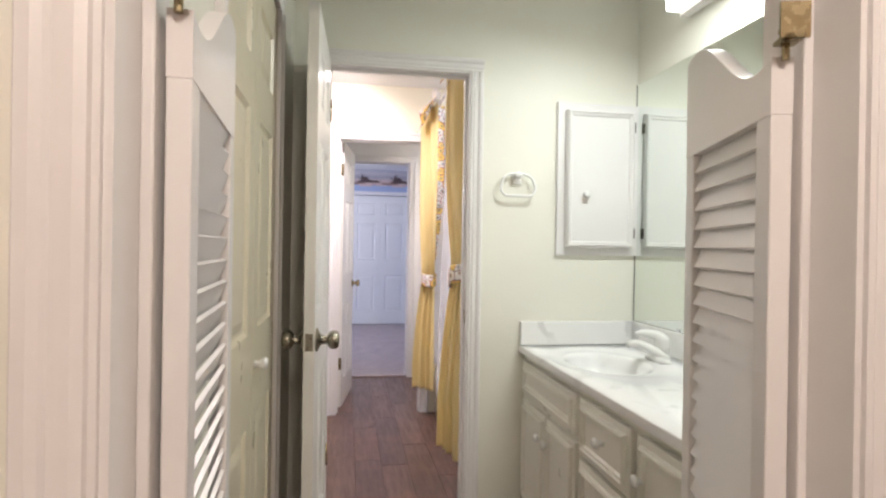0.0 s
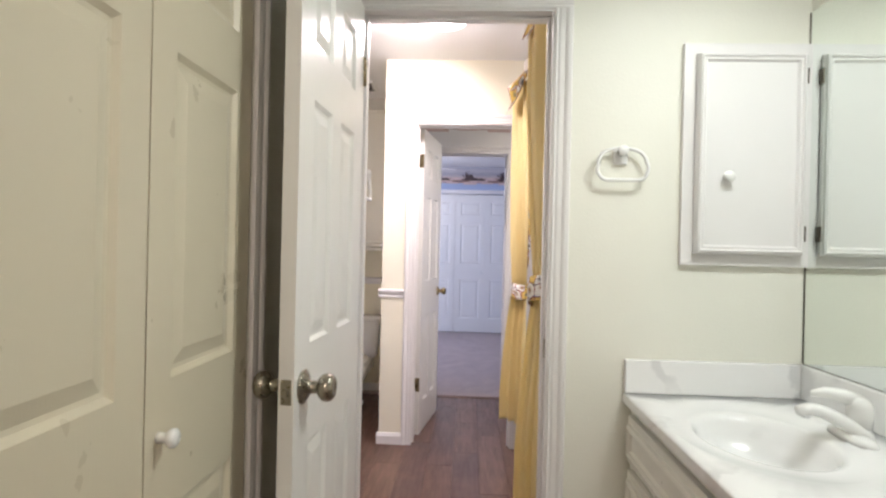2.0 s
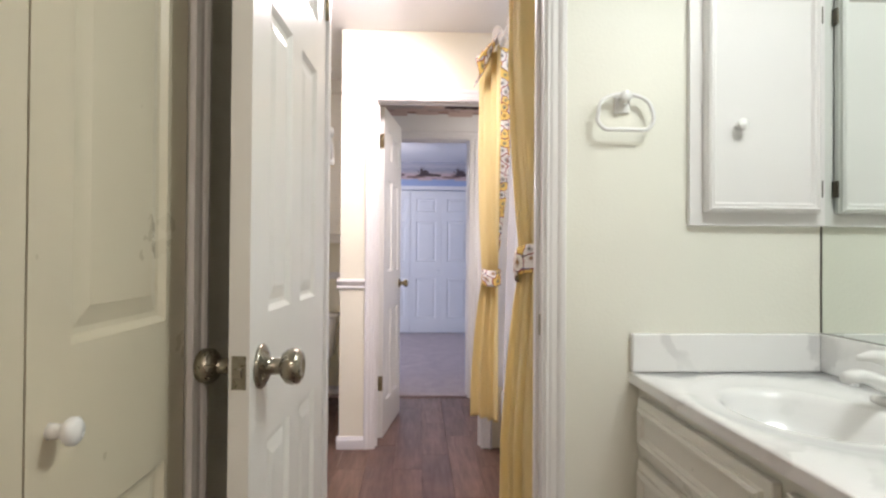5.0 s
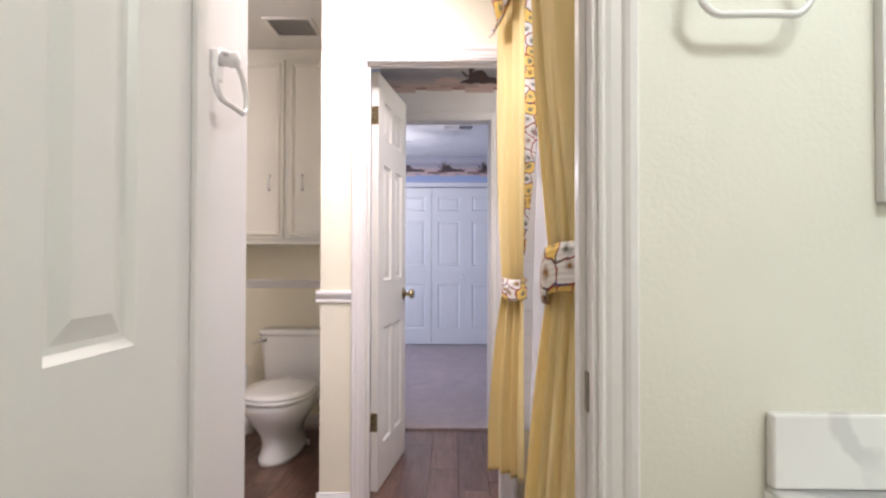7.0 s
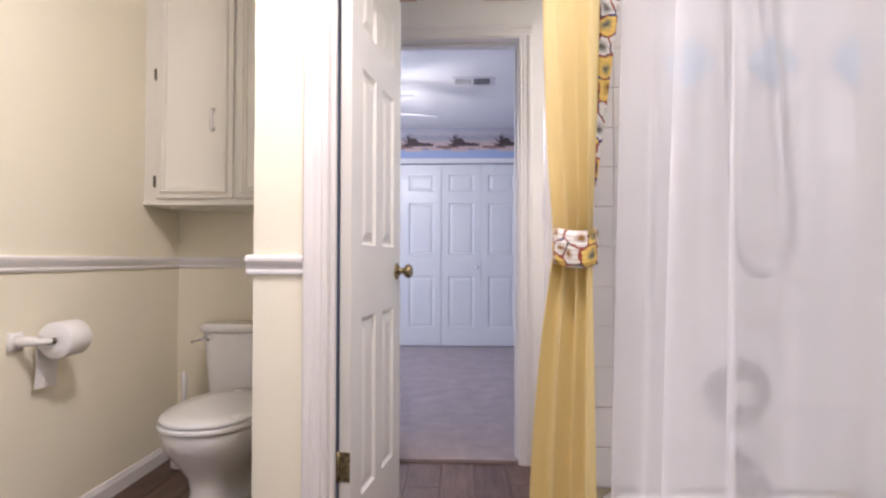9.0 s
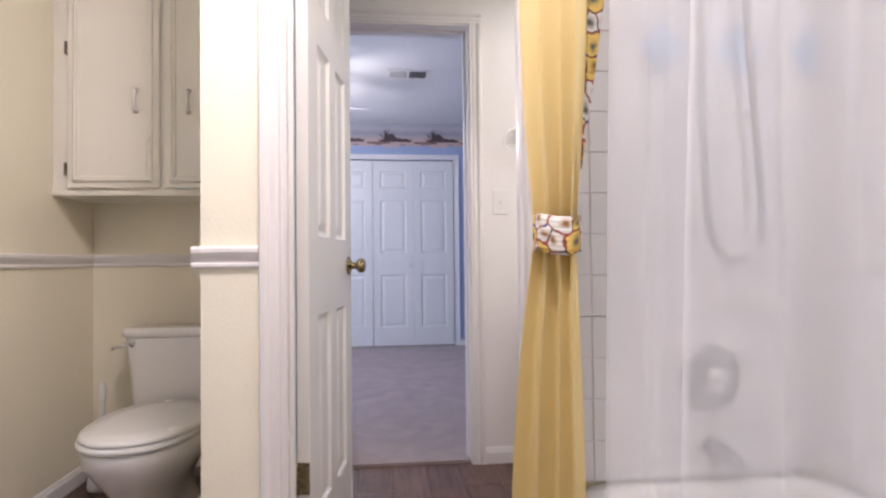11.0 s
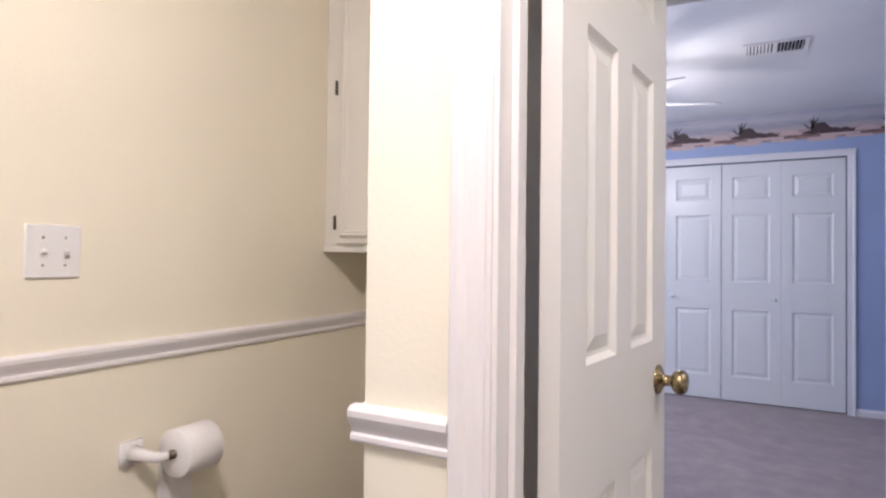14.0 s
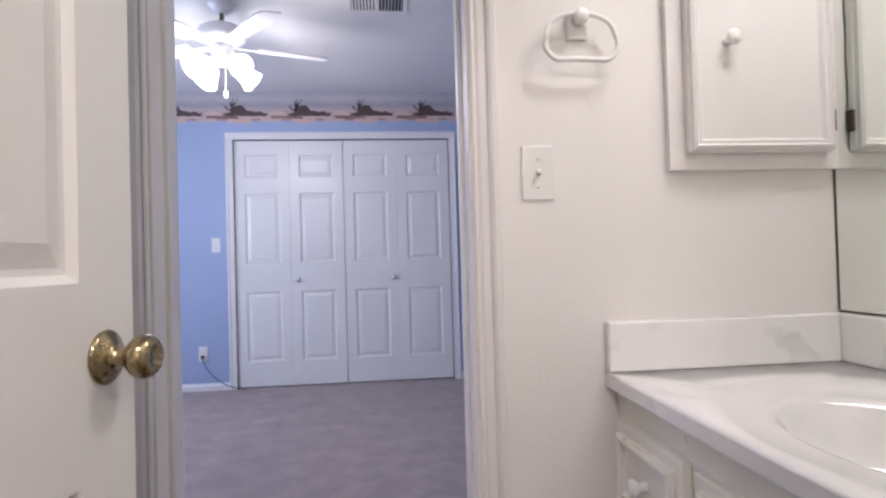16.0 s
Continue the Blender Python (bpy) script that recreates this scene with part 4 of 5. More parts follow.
def over_cabinet():
    c = thing("toilet_wall_cabinet", pose(BATH_X, 5.08, 0), "off-white painted wall cabinet above the toilet with closed doors", "wall cabinet")
    w, z0 = PIER_X - BATH_X, 1.212
    part("carcass", boxes((0.001, w - 0.001, 0.0, 0.319, z0, CZ - 0.001)), CABPAINT, c)
    part("bottom_lip", boxes((0.001, w - 0.001, -0.012, 0.0, z0, z0 + 0.018), bevel=0.002), CABPAINT, c)
    for x0, x1, hx, px in ((0.062, 0.410, 0.057, 0.322), (0.430, 0.815, 0.82, 0.525)):
        d = raised_front("door", c, x0, x1, z0 + 0.030, 2.36, CABPAINT, 0.018)
        d.location.y = -0.0005
        pl = part("pull", tube([(px, -0.019, z0 + 0.335), (px, -0.034, z0 + 0.345), (px, -0.038, z0 + 0.38), (px, -0.034, z0 + 0.415), (px, -0.019, z0 + 0.425)], [0.010, 0.009, 0.008, 0.009, 0.010], segments=10), PLASTIC, d, "white bow pull", True)
        for z in (z0 + 0.105, 1.80, 2.27):
            part("hinge", boxes((hx - 0.005, hx + 0.005, -0.022, 0.0, z - 0.025, z + 0.025), bevel=0.0015), DARKHINGE, d, "dark bronze hinge")


over_cabinet()

# paper holder on the left wall
tp = thing("toilet_paper_holder", pose(BATH_X, 4.345, 0.703, 0, 0, 90), "white ceramic toilet paper holder on the cream wall", "paper holder")
part("bracket", loft([(0, -0.006, 0.030, 0.008, -0.03), (0, -0.006, 0.032, 0.008, 0.0), (0, -0.006, 0.030, 0.008, 0.03)], 20, 4), PORCELAIN, tp, "", True)
part("arm", tube([(0, -0.005, 0), (0.003, -0.045, 0.0), (0.012, -0.086, -0.002), (0.035, -0.096, -0.003)], [0.022, 0.016, 0.013, 0.012], segments=14), PORCELAIN, tp, "", True)
part("rod", lathe([(0.011, 0.03), (0.011, 0.15), (0, 0.151)], pose(0, -0.096, -0.003, 0, 90, 0), 16), DARKHINGE, tp, "", True)
roll = thing("toilet_roll", pose(BATH_X, 4.345, 0.700, 0, 0, 90), "full white toilet paper roll with a loose end", "toilet roll")
bm = lathe([(0.020, 0.052), (0.058, 0.052), (0.060, 0.055), (0.060, 0.153), (0.058, 0.156), (0.020, 0.156), (0.020, 0.056)], pose(0, -0.096, 0, 0, 90, 0), 40)
part("paper", bm, PAPER, roll, "", True)
# tube coloured dark for the shade inside the roll's hole
part("core", lathe([(0.0195, 0.054), (0.0195, 0.154), (0.0, 0.154)], pose(0, -0.096, 0, 0, 90, 0), 20), DARKHINGE, roll)
bm = bmesh.new()
rows = []
for k in range(9):
    u = k / 8
    y, z = -0.034 - 0.004 * math.sin(3 * u) + 0.006 * u, 0.0 - 0.160 * u
    rows.append([bm.verts.new((x, y, z - 0.012 * (x - 0.04) * 6 * u)) for x in (0.053, 0.085, 0.12, 0.155)])
for a, b in zip(rows, rows[1:]):
    for k in range(3):
        bm.faces.new((a[k], a[k + 1], b[k + 1], b[k]))
part("loose_end", bm, PAPER, roll, "", True)

br = thing("toilet_brush", pose(-1.12, 5.22, 0), "white toilet brush in a round holder on the floor", "toilet brush")
part("holder", lathe([(0.055, 0), (0.058, 0.01), (0.052, 0.08), (0.050, 0.13), (0.044, 0.133), (0.044, 0.10)], None, 24), PLASTIC, br, "", True)
part("handle", lathe([(0.012, 0.05), (0.011, 0.22), (0.009, 0.34), (0.014, 0.37), (0.015, 0.42), (0.008, 0.44), (0, 0.442)], None, 16), PLASTIC, br, "", True)

# ---- tub, curtains, shower ----
tub = thing("bathtub", pose(0.885, 3.33, 0), "white bathtub behind the shower curtain", "bathtub")
part("shell", loft([(0, 0, 0.362, 0.797, 0.0), (0, 0, 0.362, 0.797, 0.345), (0, 0, 0.355, 0.792, 0.355), (0, 0, 0.30, 0.735, 0.355), (0, 0, 0.285, 0.72, 0.342), (0, 0, 0.25, 0.66, 0.12), (0, 0, 0.2, 0.6, 0.075)], 64, 9, True, True), PORCELAIN, tub, "", True)


def cloth(parent, name, material, edge_a, edge_b, zs, x_at, folds, amp, seed, label="", nu=96, nv=70, uv=1.0, thick=0.0022):
    """Hanging cloth along y between edge_a(z) and edge_b(z), folded towards +-x."""
    rng = random.Random(seed)
    ph = [rng.uniform(0, 6.28) for _ in range(6)]
    bm = bmesh.new()
    lay = bm.loops.layers.uv.new("UVMap")
    grid, uvs = [], []
    for j in range(nv + 1):
        v = j / nv
        z = zs[0] + (zs[1] - zs[0]) * v
        a, b = edge_a(z), edge_b(z)
        row = []
        for i in range(nu + 1):
            u = i / nu
            w = u + 0.018 * math.sin(9 * u + ph[0] + 1.3 * z) + 0.01 * math.sin(23 * u + ph[1] + 2 * z)
            f = math.sin(2 * math.pi * folds * w + ph[2]) + 0.45 * math.sin(2 * math.pi * folds * 1.7 * w + ph[3] + 0.8 * z) + 0.25 * math.sin(2 * math.pi * folds * 0.6 * w + ph[4] - 1.1 * z)
            p = bm.verts.new((x_at(z) + amp(z) * f, a + (b - a) * u, z))
            row.append(p)
            uvs.append((u * abs(edge_b(zs[1]) - edge_a(zs[1])) * uv, z * uv))
        grid.append(row)
    bm.verts.index_update()
    for r, q in zip(grid, grid[1:]):
        for i in range(nu):
            f = bm.faces.new((r[i], r[i + 1], q[i + 1], q[i]))
            for lp in f.loops:
                lp[lay].uv = uvs[lp.vert.index]
    ob = part(name, bm, material, parent, label, True)
    mod = ob.modifiers.new("thickness", "SOLIDIFY")
    mod.thickness = thick
    return ob


def smooth(a, b, t):
    t = min(1, max(0, t))
    return a + (b - a) * t * t * (3 - 2 * t)


def edging(c, at, tie, edge_side, seed):
    """Flower print edging along the inner edge, above the tie."""
    bm = bmesh.new()
    lay = bm.loops.layers.uv.new("UVMap")
    rows, uvs = [], []
    for j in range(61):
        z = tie + 0.14 + (2.23 - tie - 0.14) * j / 60
        w = min(1, 0.10 + (z - tie - 0.14) / 0.50)
        x, y, _ = at(1.0, z)
        row = []
        for i in range(6):
            u = i / 5
            row.append(bm.verts.new((x + 0.052 * w * u, y + edge_side * (0.030 * w * u + 0.006 * math.sin(2.5 * u + 5 * z)), z)))
            uvs.append((u * 0.052 * w + 0.1 * seed, z))
        rows.append(row)
    bm.verts.index_update()
    for r, q in zip(rows, rows[1:]):
        for i in range(5):
            f = bm.faces.new((r[i], r[i + 1], q[i + 1], q[i]))
            for lp in f.loops:
                lp[lay].uv = uvs[lp.vert.index]
    part("edge_trim", bm, FLOWER, c, "quilted flower print edging", True).modifiers.new("thickness", "SOLIDIFY").thickness = 0.003


def side_curtain(label, seed, tie, plan, folds, edge_side, ring, lift):
    """One half of the tied-back shower curtain.

    plan: its line seen from above as (outer x, outer y, inner x, inner y, fold depth) at the top, the tie and the hem;
    ring: the tie band's centre and half widths; lift: how much the band rises towards the wall."""
    rng = random.Random(seed)
    ph = [rng.uniform(0, 6.28) for _ in range(6)]
    c = thing("shower_curtain", pose(0, 0, 0), label, "shower curtain", "pair of shower curtains")
    top, mid, hem = plan

    def line(z):
        w = min(1, abs(z - tie) / (0.70 if z > tie else 0.62))
        w = w ** 0.85 * (1.3 - 0.3 * w)
        far = top if z > tie else hem
        return [a + (b - a) * min(1, w) for a, b in zip(mid, far)]

    def at(u, z):
        x0, y0, x1, y1, amp = line(z)
        dx, dy = x1 - x0, y1 - y0
        n = math.hypot(dx, dy)
        w = u + 0.02 * math.sin(7 * u + ph[0] + 0.7 * z) + 0.012 * math.sin(17 * u + ph[1] + 1.6 * z)
        a = 2 * math.pi * folds * w
        f = math.sin(a + ph[2]) + 0.35 * math.sin(1.9 * a + ph[3] + 0.5 * z) + 0.30 * math.sin(0.45 * a + ph[4] - 0.8 * z)
        pleat = 0.5 * math.sin(2.9 * a + ph[5]) * math.exp(-(abs(z - tie) / 0.16) ** 1.5)
        sway = 0.35 * math.cos(a + ph[2])
        f += pleat
        return (x0 + dx * u + amp * (f * dy / n + sway * dx / n), y0 + dy * u + amp * (-f * dx / n + sway * dy / n), z)

    bm = bmesh.new()
    nu, nv = 150, 110
    grid = [[bm.verts.new(at(i / nu, 0.21 + 2.03 * j / nv)) for i in range(nu + 1)] for j in range(nv + 1)]
    for r, q in zip(grid, grid[1:]):
        for i in range(nu):
            bm.faces.new((r[i], r[i + 1], q[i + 1], q[i]))
    part("panel", bm, FABRIC, c, "", True).modifiers.new("thickness", "SOLIDIFY").thickness = 0.002
    if edge_side > 0:
        edging(c, at, tie, edge_side, seed)
    # tie band wrapped round the gathered cloth
    bm = bmesh.new()
    lay = bm.loops.layers.uv.new("UVMap")
    n, rows, uvs = 48, [], []
    cx, cy, rx, ry = ring
    girth = 2 * math.pi * (rx + ry) / 2 * 1.05
    for j in range(7):
        row = []
        for k in range(n):
            a = 2 * math.pi * k / n
            wob = 1 + 0.035 * math.sin(5 * a + ph[1]) + 0.02 * math.sin(11 * a + ph[2])
            bulge = 1 + 0.05 * math.sin(math.pi * j / 6)
            yy = cy + ry * wob * bulge * math.copysign(abs(math.cos(a)) ** 0.85, math.cos(a))
            xx = cx + rx * wob * bulge * math.copysign(abs(math.sin(a)) ** 0.85, math.sin(a))
            rise = lift * edge_side * (yy - cy) / ry + 0.003 * math.sin(3 * a + ph[0])
            row.append(bm.verts.new((xx, yy, tie - 0.045 + 0.015 * j + rise)))
            uvs.append((girth * k / n + 0.37 * seed, 0.015 * j + 0.11 * seed))
        rows.append(row)
    bm.verts.index_update()
    for r, q in zip(rows, rows[1:]):
        for k in range(n):
            f = bm.faces.new((r[k], r[(k + 1) % n], q[(k + 1) % n], q[k]))
            for lp in f.loops:
                u = uvs[lp.vert.index]
                lp[lay].uv = (u[0] + (girth if k == n - 1 and lp.vert in (r[0], q[0]) else 0), u[1])
    tb = part("tieback", bm, FLOWER, c, "quilted flower print tieback", True)
    tb.modifiers.new("thickness", "SOLIDIFY").thickness = 0.005
    return c


side_curtain("yellow cotton shower curtain held by a flower print tieback", 3, 1.095,
             ((0.425, 2.575, 0.400, 2.83, 0.031), (0.482, 2.60, 0.436, 2.75, 0.020), (0.445, 2.57, 0.395, 2.83, 0.028)),
             4.3, -1, (0.462, 2.68, 0.074, 0.10), 0.022)
side_curtain("yellow cotton shower curtain gathered by a flower print tieback", 8, 1.002,
             ((0.425, 4.105, 0.502, 3.80, 0.018), (0.435, 4.035, 0.518, 3.975, 0.013), (0.385, 4.06, 0.512, 3.91, 0.020)),
             3.4, 1, (0.476, 4.005, 0.053, 0.050), 0.006)

lin = thing("shower_liner", pose(0, 0, 0), "milky translucent vinyl shower liner hanging inside the tub", "shower liner")
cloth(lin, "sheet", LINER, lambda z: 2.56, lambda z: 3.86, (0.22, 2.18), lambda z: 0.556 + 0.02 * (z - 1), 7.0, lambda z: 0.010 + 0.006 * (2.2 - z) / 2, 5, nu=170, nv=50, thick=0.0)
lin.children[0].modifiers.clear()
for k in range(11):
    y = 2.63 + k * 0.12
    ring = [(0.50 + 0.024 * math.cos(q * math.pi / 10), y, 2.222 + 0.026 * math.sin(q * math.pi / 10)) for q in range(20)]
    part("curtain_ring", tube(ring, 0.0022, True, 6), PLASTIC, lin, "", True)
# recessed light nobody sees, added so the liner glows from behind
can = thing("shower_light", pose(0.90, 3.35, CZ), "assumed white recessed ceiling light, added to brighten the tub and liner", "ceiling light")
part("trim_ring", lathe([(0.055, -0.001), (0.085, -0.001), (0.085, -0.006), (0.058, -0.010)], None, 32), TRIM, can, "", True)
part("lens", lathe([(0.056, -0.004), (0.03, -0.008), (0, -0.009)], None, 28), LAMPGLASS, can, "lit frosted lens", True)
rod = thing("curtain_rod", pose(0.50, 2.53, 2.235, -90, 0, 0), "white tension rod across the tub", "curtain rod")
part("bar", lathe([(0.012, 0.004), (0.012, 1.596)], None, 16), PLASTIC, rod, "", True)
for z in (0.0, 1.585):
    part("flange", lathe([(0.024, z + 0.001), (0.024, z + 0.013)], None, 20), PLASTIC, rod, "", True)


def jabot(y, s, label):
    """A ruffled tail of the valance: diagonal gathered flower print hung from the rod."""
    v = thing("curtain_valance", pose(0.46, y, 2.20), label, "valance", "valance tails")
    bm = bmesh.new()
    lay = bm.loops.layers.uv.new("UVMap")
    n, m_, grid, uvs = 60, 12, [], []
    for j in range(m_ + 1):
        q = j / m_
        row = []
        for i in range(n + 1):
            u = i / n
            x = 0.03 - 0.11 * q + 0.018 * math.sin(14 * u + 3 * q) * q
            yy = s * (u - 0.5) * 0.20 * (0.7 + 0.5 * q) + 0.012 * math.cos(31 * u)
            z = 0.10 - 0.24 * q * (0.75 + 0.25 * math.sin(5 * u + 1)) + 0.016 * math.sin(22 * u + 2 * q) * q
            row.append(bm.verts.new((x, yy, z)))
            uvs.append((u * 0.4, q * 0.25))
        grid.append(row)
    bm.verts.index_update()
    for r, q in zip(grid, grid[1:]):
        for i in range(n):
            f = bm.faces.new((r[i], r[i + 1], q[i + 1], q[i]))
            for lp in f.loops:
                lp[lay].uv = uvs[lp.vert.index]
    part("ruffle", bm, FLOWER, v, "", True).modifiers.new("thickness", "SOLIDIFY").thickness = 0.003
    part("knot", loft([(0.02, 0, 0.012, 0.03, 0.06), (0.02, 0, 0.026, 0.045, 0.085), (0.022, 0, 0.03, 0.05, 0.115), (0.02, 0, 0.02, 0.04, 0.14)], 24), FLOWER, v, "", True)


jabot(2.80, 1, "gathered flower print valance tail hung over the curtain")
jabot(3.84, -1, "gathered flower print valance tail hung over the far curtain")

# shower fittings on the tiled end wall
TY = W2[0] - 0.008
sv = thing("shower_valve", pose(0.925, TY, 0.62, 90, 0, 0), "round chrome shower valve on the tile", "shower valve")
part("plate", lathe([(0.085, 0), (0.086, 0.004), (0.075, 0.010), (0.03, 0.016), (0, 0.016)], None, 36), DULLCHROME, sv, "", True)
part("knob", loft([(0, 0, 0.020, 0.020, 0.016), (0, 0, 0.032, 0.032, 0.026), (0, 0, 0.036, 0.036, 0.040), (0, 0, 0.030, 0.030, 0.056), (0, 0, 0.012, 0.012, 0.060)], 24), CHROME, sv, "", True)
for q in range(8):
    a = q * math.pi / 4
    part("screw_boss", lathe([(0.011, 0.008), (0.010, 0.018), (0, 0.020)], pose(0.060 * math.cos(a), 0.060 * math.sin(a), 0), 10), DULLCHROME, sv, "", True)
sp = thing("tub_spout", pose(0.925, TY, 0.435), "chrome tub spout on the tiled wall", "tub spout")
part("pipe", tube([(0, 0, 0), (0, -0.05, 0.0), (0, -0.10, -0.004), (0, -0.125, -0.02)], [0.026, 0.025, 0.022, 0.018], segments=16), DULLCHROME, sp, "", True)
sh = thing("hand_shower", pose(0.95, TY, 1.92), "chrome hand shower with a looped metal hose", "hand shower")
part("arm", tube([(0, 0, 0), (0, -0.05, 0.02), (0, -0.10, 0.0)], 0.011), DULLCHROME, sh, "", True)
part("head", lathe([(0.012, -0.14), (0.014, -0.03), (0.035, 0.0), (0.038, 0.012), (0, 0.014)], pose(0.05, -0.11, -0.02, 40, 0, 0), 20), DULLCHROME, sh, "", True)
hp = []
for k in range(100):
    a = k / 99
    if a < 0.42:
        hp.append((-0.055 - 0.012 * math.sin(a * 7), -0.06, -0.02 - 0.84 * a / 0.42))
    elif a < 0.66:
        b = math.pi * (a - 0.42) / 0.24
        hp.append((0.018 - 0.076 * math.cos(b), -0.06, -0.86 - 0.13 * math.sin(b)))
    else:
        hp.append((0.094 - 0.055 * (a - 0.66) / 0.34, -0.06 - 0.05 * (a - 0.66), -0.86 + 0.72 * (a - 0.66) / 0.34))
part("hose", tube(hp, 0.0095, segments=10), DULLCHROME, sh, "", True)

# ---- lights and vents ----
def dome(m, label, glass, k=1.0):
    d = thing("ceiling_light", m, label, "ceiling light")
    part("pan", lathe([(0.15, 0), (0.155, -0.012), (0.14, -0.016)], None, 36), TRIM, d, "", True)
    part("shade", lathe([(0.138, -0.016), (0.142, -0.035 * k), (0.125, -0.065 * k), (0.08, -0.088 * k), (0.02, -0.098 * k), (0, -0.099 * k)], None, 36), glass, d, "lit frosted glass shade", True)
    part("finial", lathe([(0.008, -0.099 * k), (0.010, -0.108 * k), (0, -0.116 * k)], None, 12), BRASS, d, "", True)
    return d


dome(pose(0.0, 3.42, CZ), "round frosted glass ceiling light, lit, over the bath", LAMPGLASS, 0.62)
# unseen hall dome, added to go with the warm entry light
dome(pose(0.1, -0.75, CZ), "assumed round frosted glass ceiling light, lit, out of view in the hall", LAMPGLASS)
dome(pose(-2.2, 3.9, CZ), "round frosted glass ceiling light, lit, in the blue room", LAMPGLASS)


def vanity_bar(x, y0, y1, label):
    f = thing("vanity_light", pose(x, (y0 + y1) / 2, 2.25), label, "vanity light")
    w = (y1 - y0) / 2
    part("housing", boxes((-0.05, -0.001, -w, w, -0.07, 0.07), bevel=0.004), TRIM, f)
    part("diffuser", boxes((-0.115, -0.0505, -w + 0.006, w - 0.006, -0.062, 0.062), bevel=0.012), BARGLASS, f, "lit white acrylic diffuser")


vanity_bar(MIR1, 1.10, 2.0, "lit fluorescent light box above the mirror")
vanity_bar(MIR2, 4.48, 5.08, "lit fluorescent light box above the mirror")


def vent(m, w, d, label, slats, split=None):
    v = thing("ceiling_vent", m, label, "ceiling vent")
    e = 0.022
    part("frame", boxes((-w, w, -d, -d + e, -0.008, -0.0005), (-w, w, d - e, d, -0.008, -0.0005), (-w, -w + e, -d + e, d - e, -0.008, -0.0005), (w - e, w, -d + e, d - e, -0.008, -0.0005)), TRIM, v)
    # no duct is modelled: a near-black sheet gives the shade between the slats
    part("backing", boxes((-w + e, w - e, -d + e, d - e, -0.0025, -0.0004)), DARK, v, "dark sheet standing in for the shaded duct")
    for k in range(slats):
        x = -w + e + (k + 0.5) * (2 * w - 2 * e) / slats
        bm = boxes((-0.0055, 0.0055, -d + e, d - e, -0.0008, 0.0008))
        bm.transform(pose(x, 0, -0.006, 0, (35 if (split is None or k < slats * split) else -60), 0))
        part("slat", bm, TRIM, v)
    if split:
        part("divider", boxes((-0.006, 0.006, -d + e, d - e, -0.008, -0.0026)), TRIM, v)


vent(pose(0.268, 7.19, BZ), 0.165, 0.105, "white slatted air vent in the bedroom ceiling", 16, 0.5)
vent(pose(-0.69, 4.74, CZ), 0.135, 0.135, "white exhaust fan grille in the bathroom ceiling", 14)


def ceiling_fan(m):
    f = thing("ceiling_fan", m, "white five-blade ceiling fan with four lit tulip shades", "ceiling fan")
    part("canopy", lathe([(0.065, 0), (0.066, -0.015), (0.045, -0.045), (0.018, -0.055)], None, 28), TRIM, f, "", True)
    part("downrod", lathe([(0.011, -0.05), (0.011, -0.12)], None, 14), DARKHINGE, f, "", True)
    part("motor", lathe([(0.03, -0.115), (0.085, -0.122), (0.112, -0.140), (0.112, -0.185), (0.090, -0.205), (0.05, -0.215)], None, 36), TRIM, f, "", True)
    part("switch_housing", lathe([(0.05, -0.215), (0.055, -0.235), (0.055, -0.285), (0.04, -0.305), (0.03, -0.315)], None, 28), TRIM, f, "", True)
    for k in range(5):
        a = 20 + 72 * k
        bm = bmesh.new()
        n, top = 14, []
        for u in range(n + 1):
            x = 0.17 + 0.36 * u / n
            w = 0.052 + 0.012 * u / n - (0.018 * max(0, (u - n + 2) / 2) ** 2)
            top.append((x, w))
        lo = [[bm.verts.new((x, s * w, z)) for x, w in top] for s, z in ((-1, 0), (1, 0), (1, 0.006), (-1, 0.006))]
        for p in range(4):
            r, q = lo[p], lo[(p + 1) % 4]
            for i in range(n):
                bm.faces.new((r[i], r[i + 1], q[i + 1], q[i]))
        bm.faces.new([lo[p][0] for p in range(4)])
        bm.faces.new([lo[p][-1] for p in range(4)])
        bm.transform(pose(0, 0, -0.225, 0, 0, a) @ pose(0, 0, 0, 11, 0, 0))
        b = part("blade", bm, TRIM, f)
        arm = boxes((0.07, 0.20, -0.016, 0.016, -0.006, -0.001), bevel=0.002)
        arm.transform(pose(0, 0, -0.222, 0, 0, a) @ pose(0, 0, 0, 11, 0, 0))
        part("blade_iron", arm, TRIM, b)
    for k in range(4):
        m_ = pose(0, 0, -0.285, 0, 0, 45 + 90 * k) @ pose(0.045, 0, 0, 0, 122, 0)
        part("lamp_arm", lathe([(0.010, -0.02), (0.012, 0.03), (0.022, 0.045), (0.022, 0.06)], m_, 16), TRIM, f, "", True)
        bm = lathe([(0.022, 0.05), (0.034, 0.065), (0.042, 0.09), (0.048, 0.12), (0.060, 0.15), (0.058, 0.15), (0.046, 0.12), (0.04, 0.09), (0.0, 0.07)], m_, 24)
        part("shade", bm, FANGLASS, f, "lit frosted tulip shade", True)
    part("pull_chain", tube([(0.02, -0.03, -0.31), (0.02, -0.03, -0.45)], 0.002, segments=6), PEWTER, f)
    part("pull_knob", lathe([(0.003, -0.45), (0.009, -0.46), (0.009, -0.485), (0, -0.49)], pose(0.02, -0.03, 0), 12), PLASTIC, f, "", True)


ceiling_fan(pose(-0.56, 7.22, BZ) @ Matrix.Scale(1.06, 4))

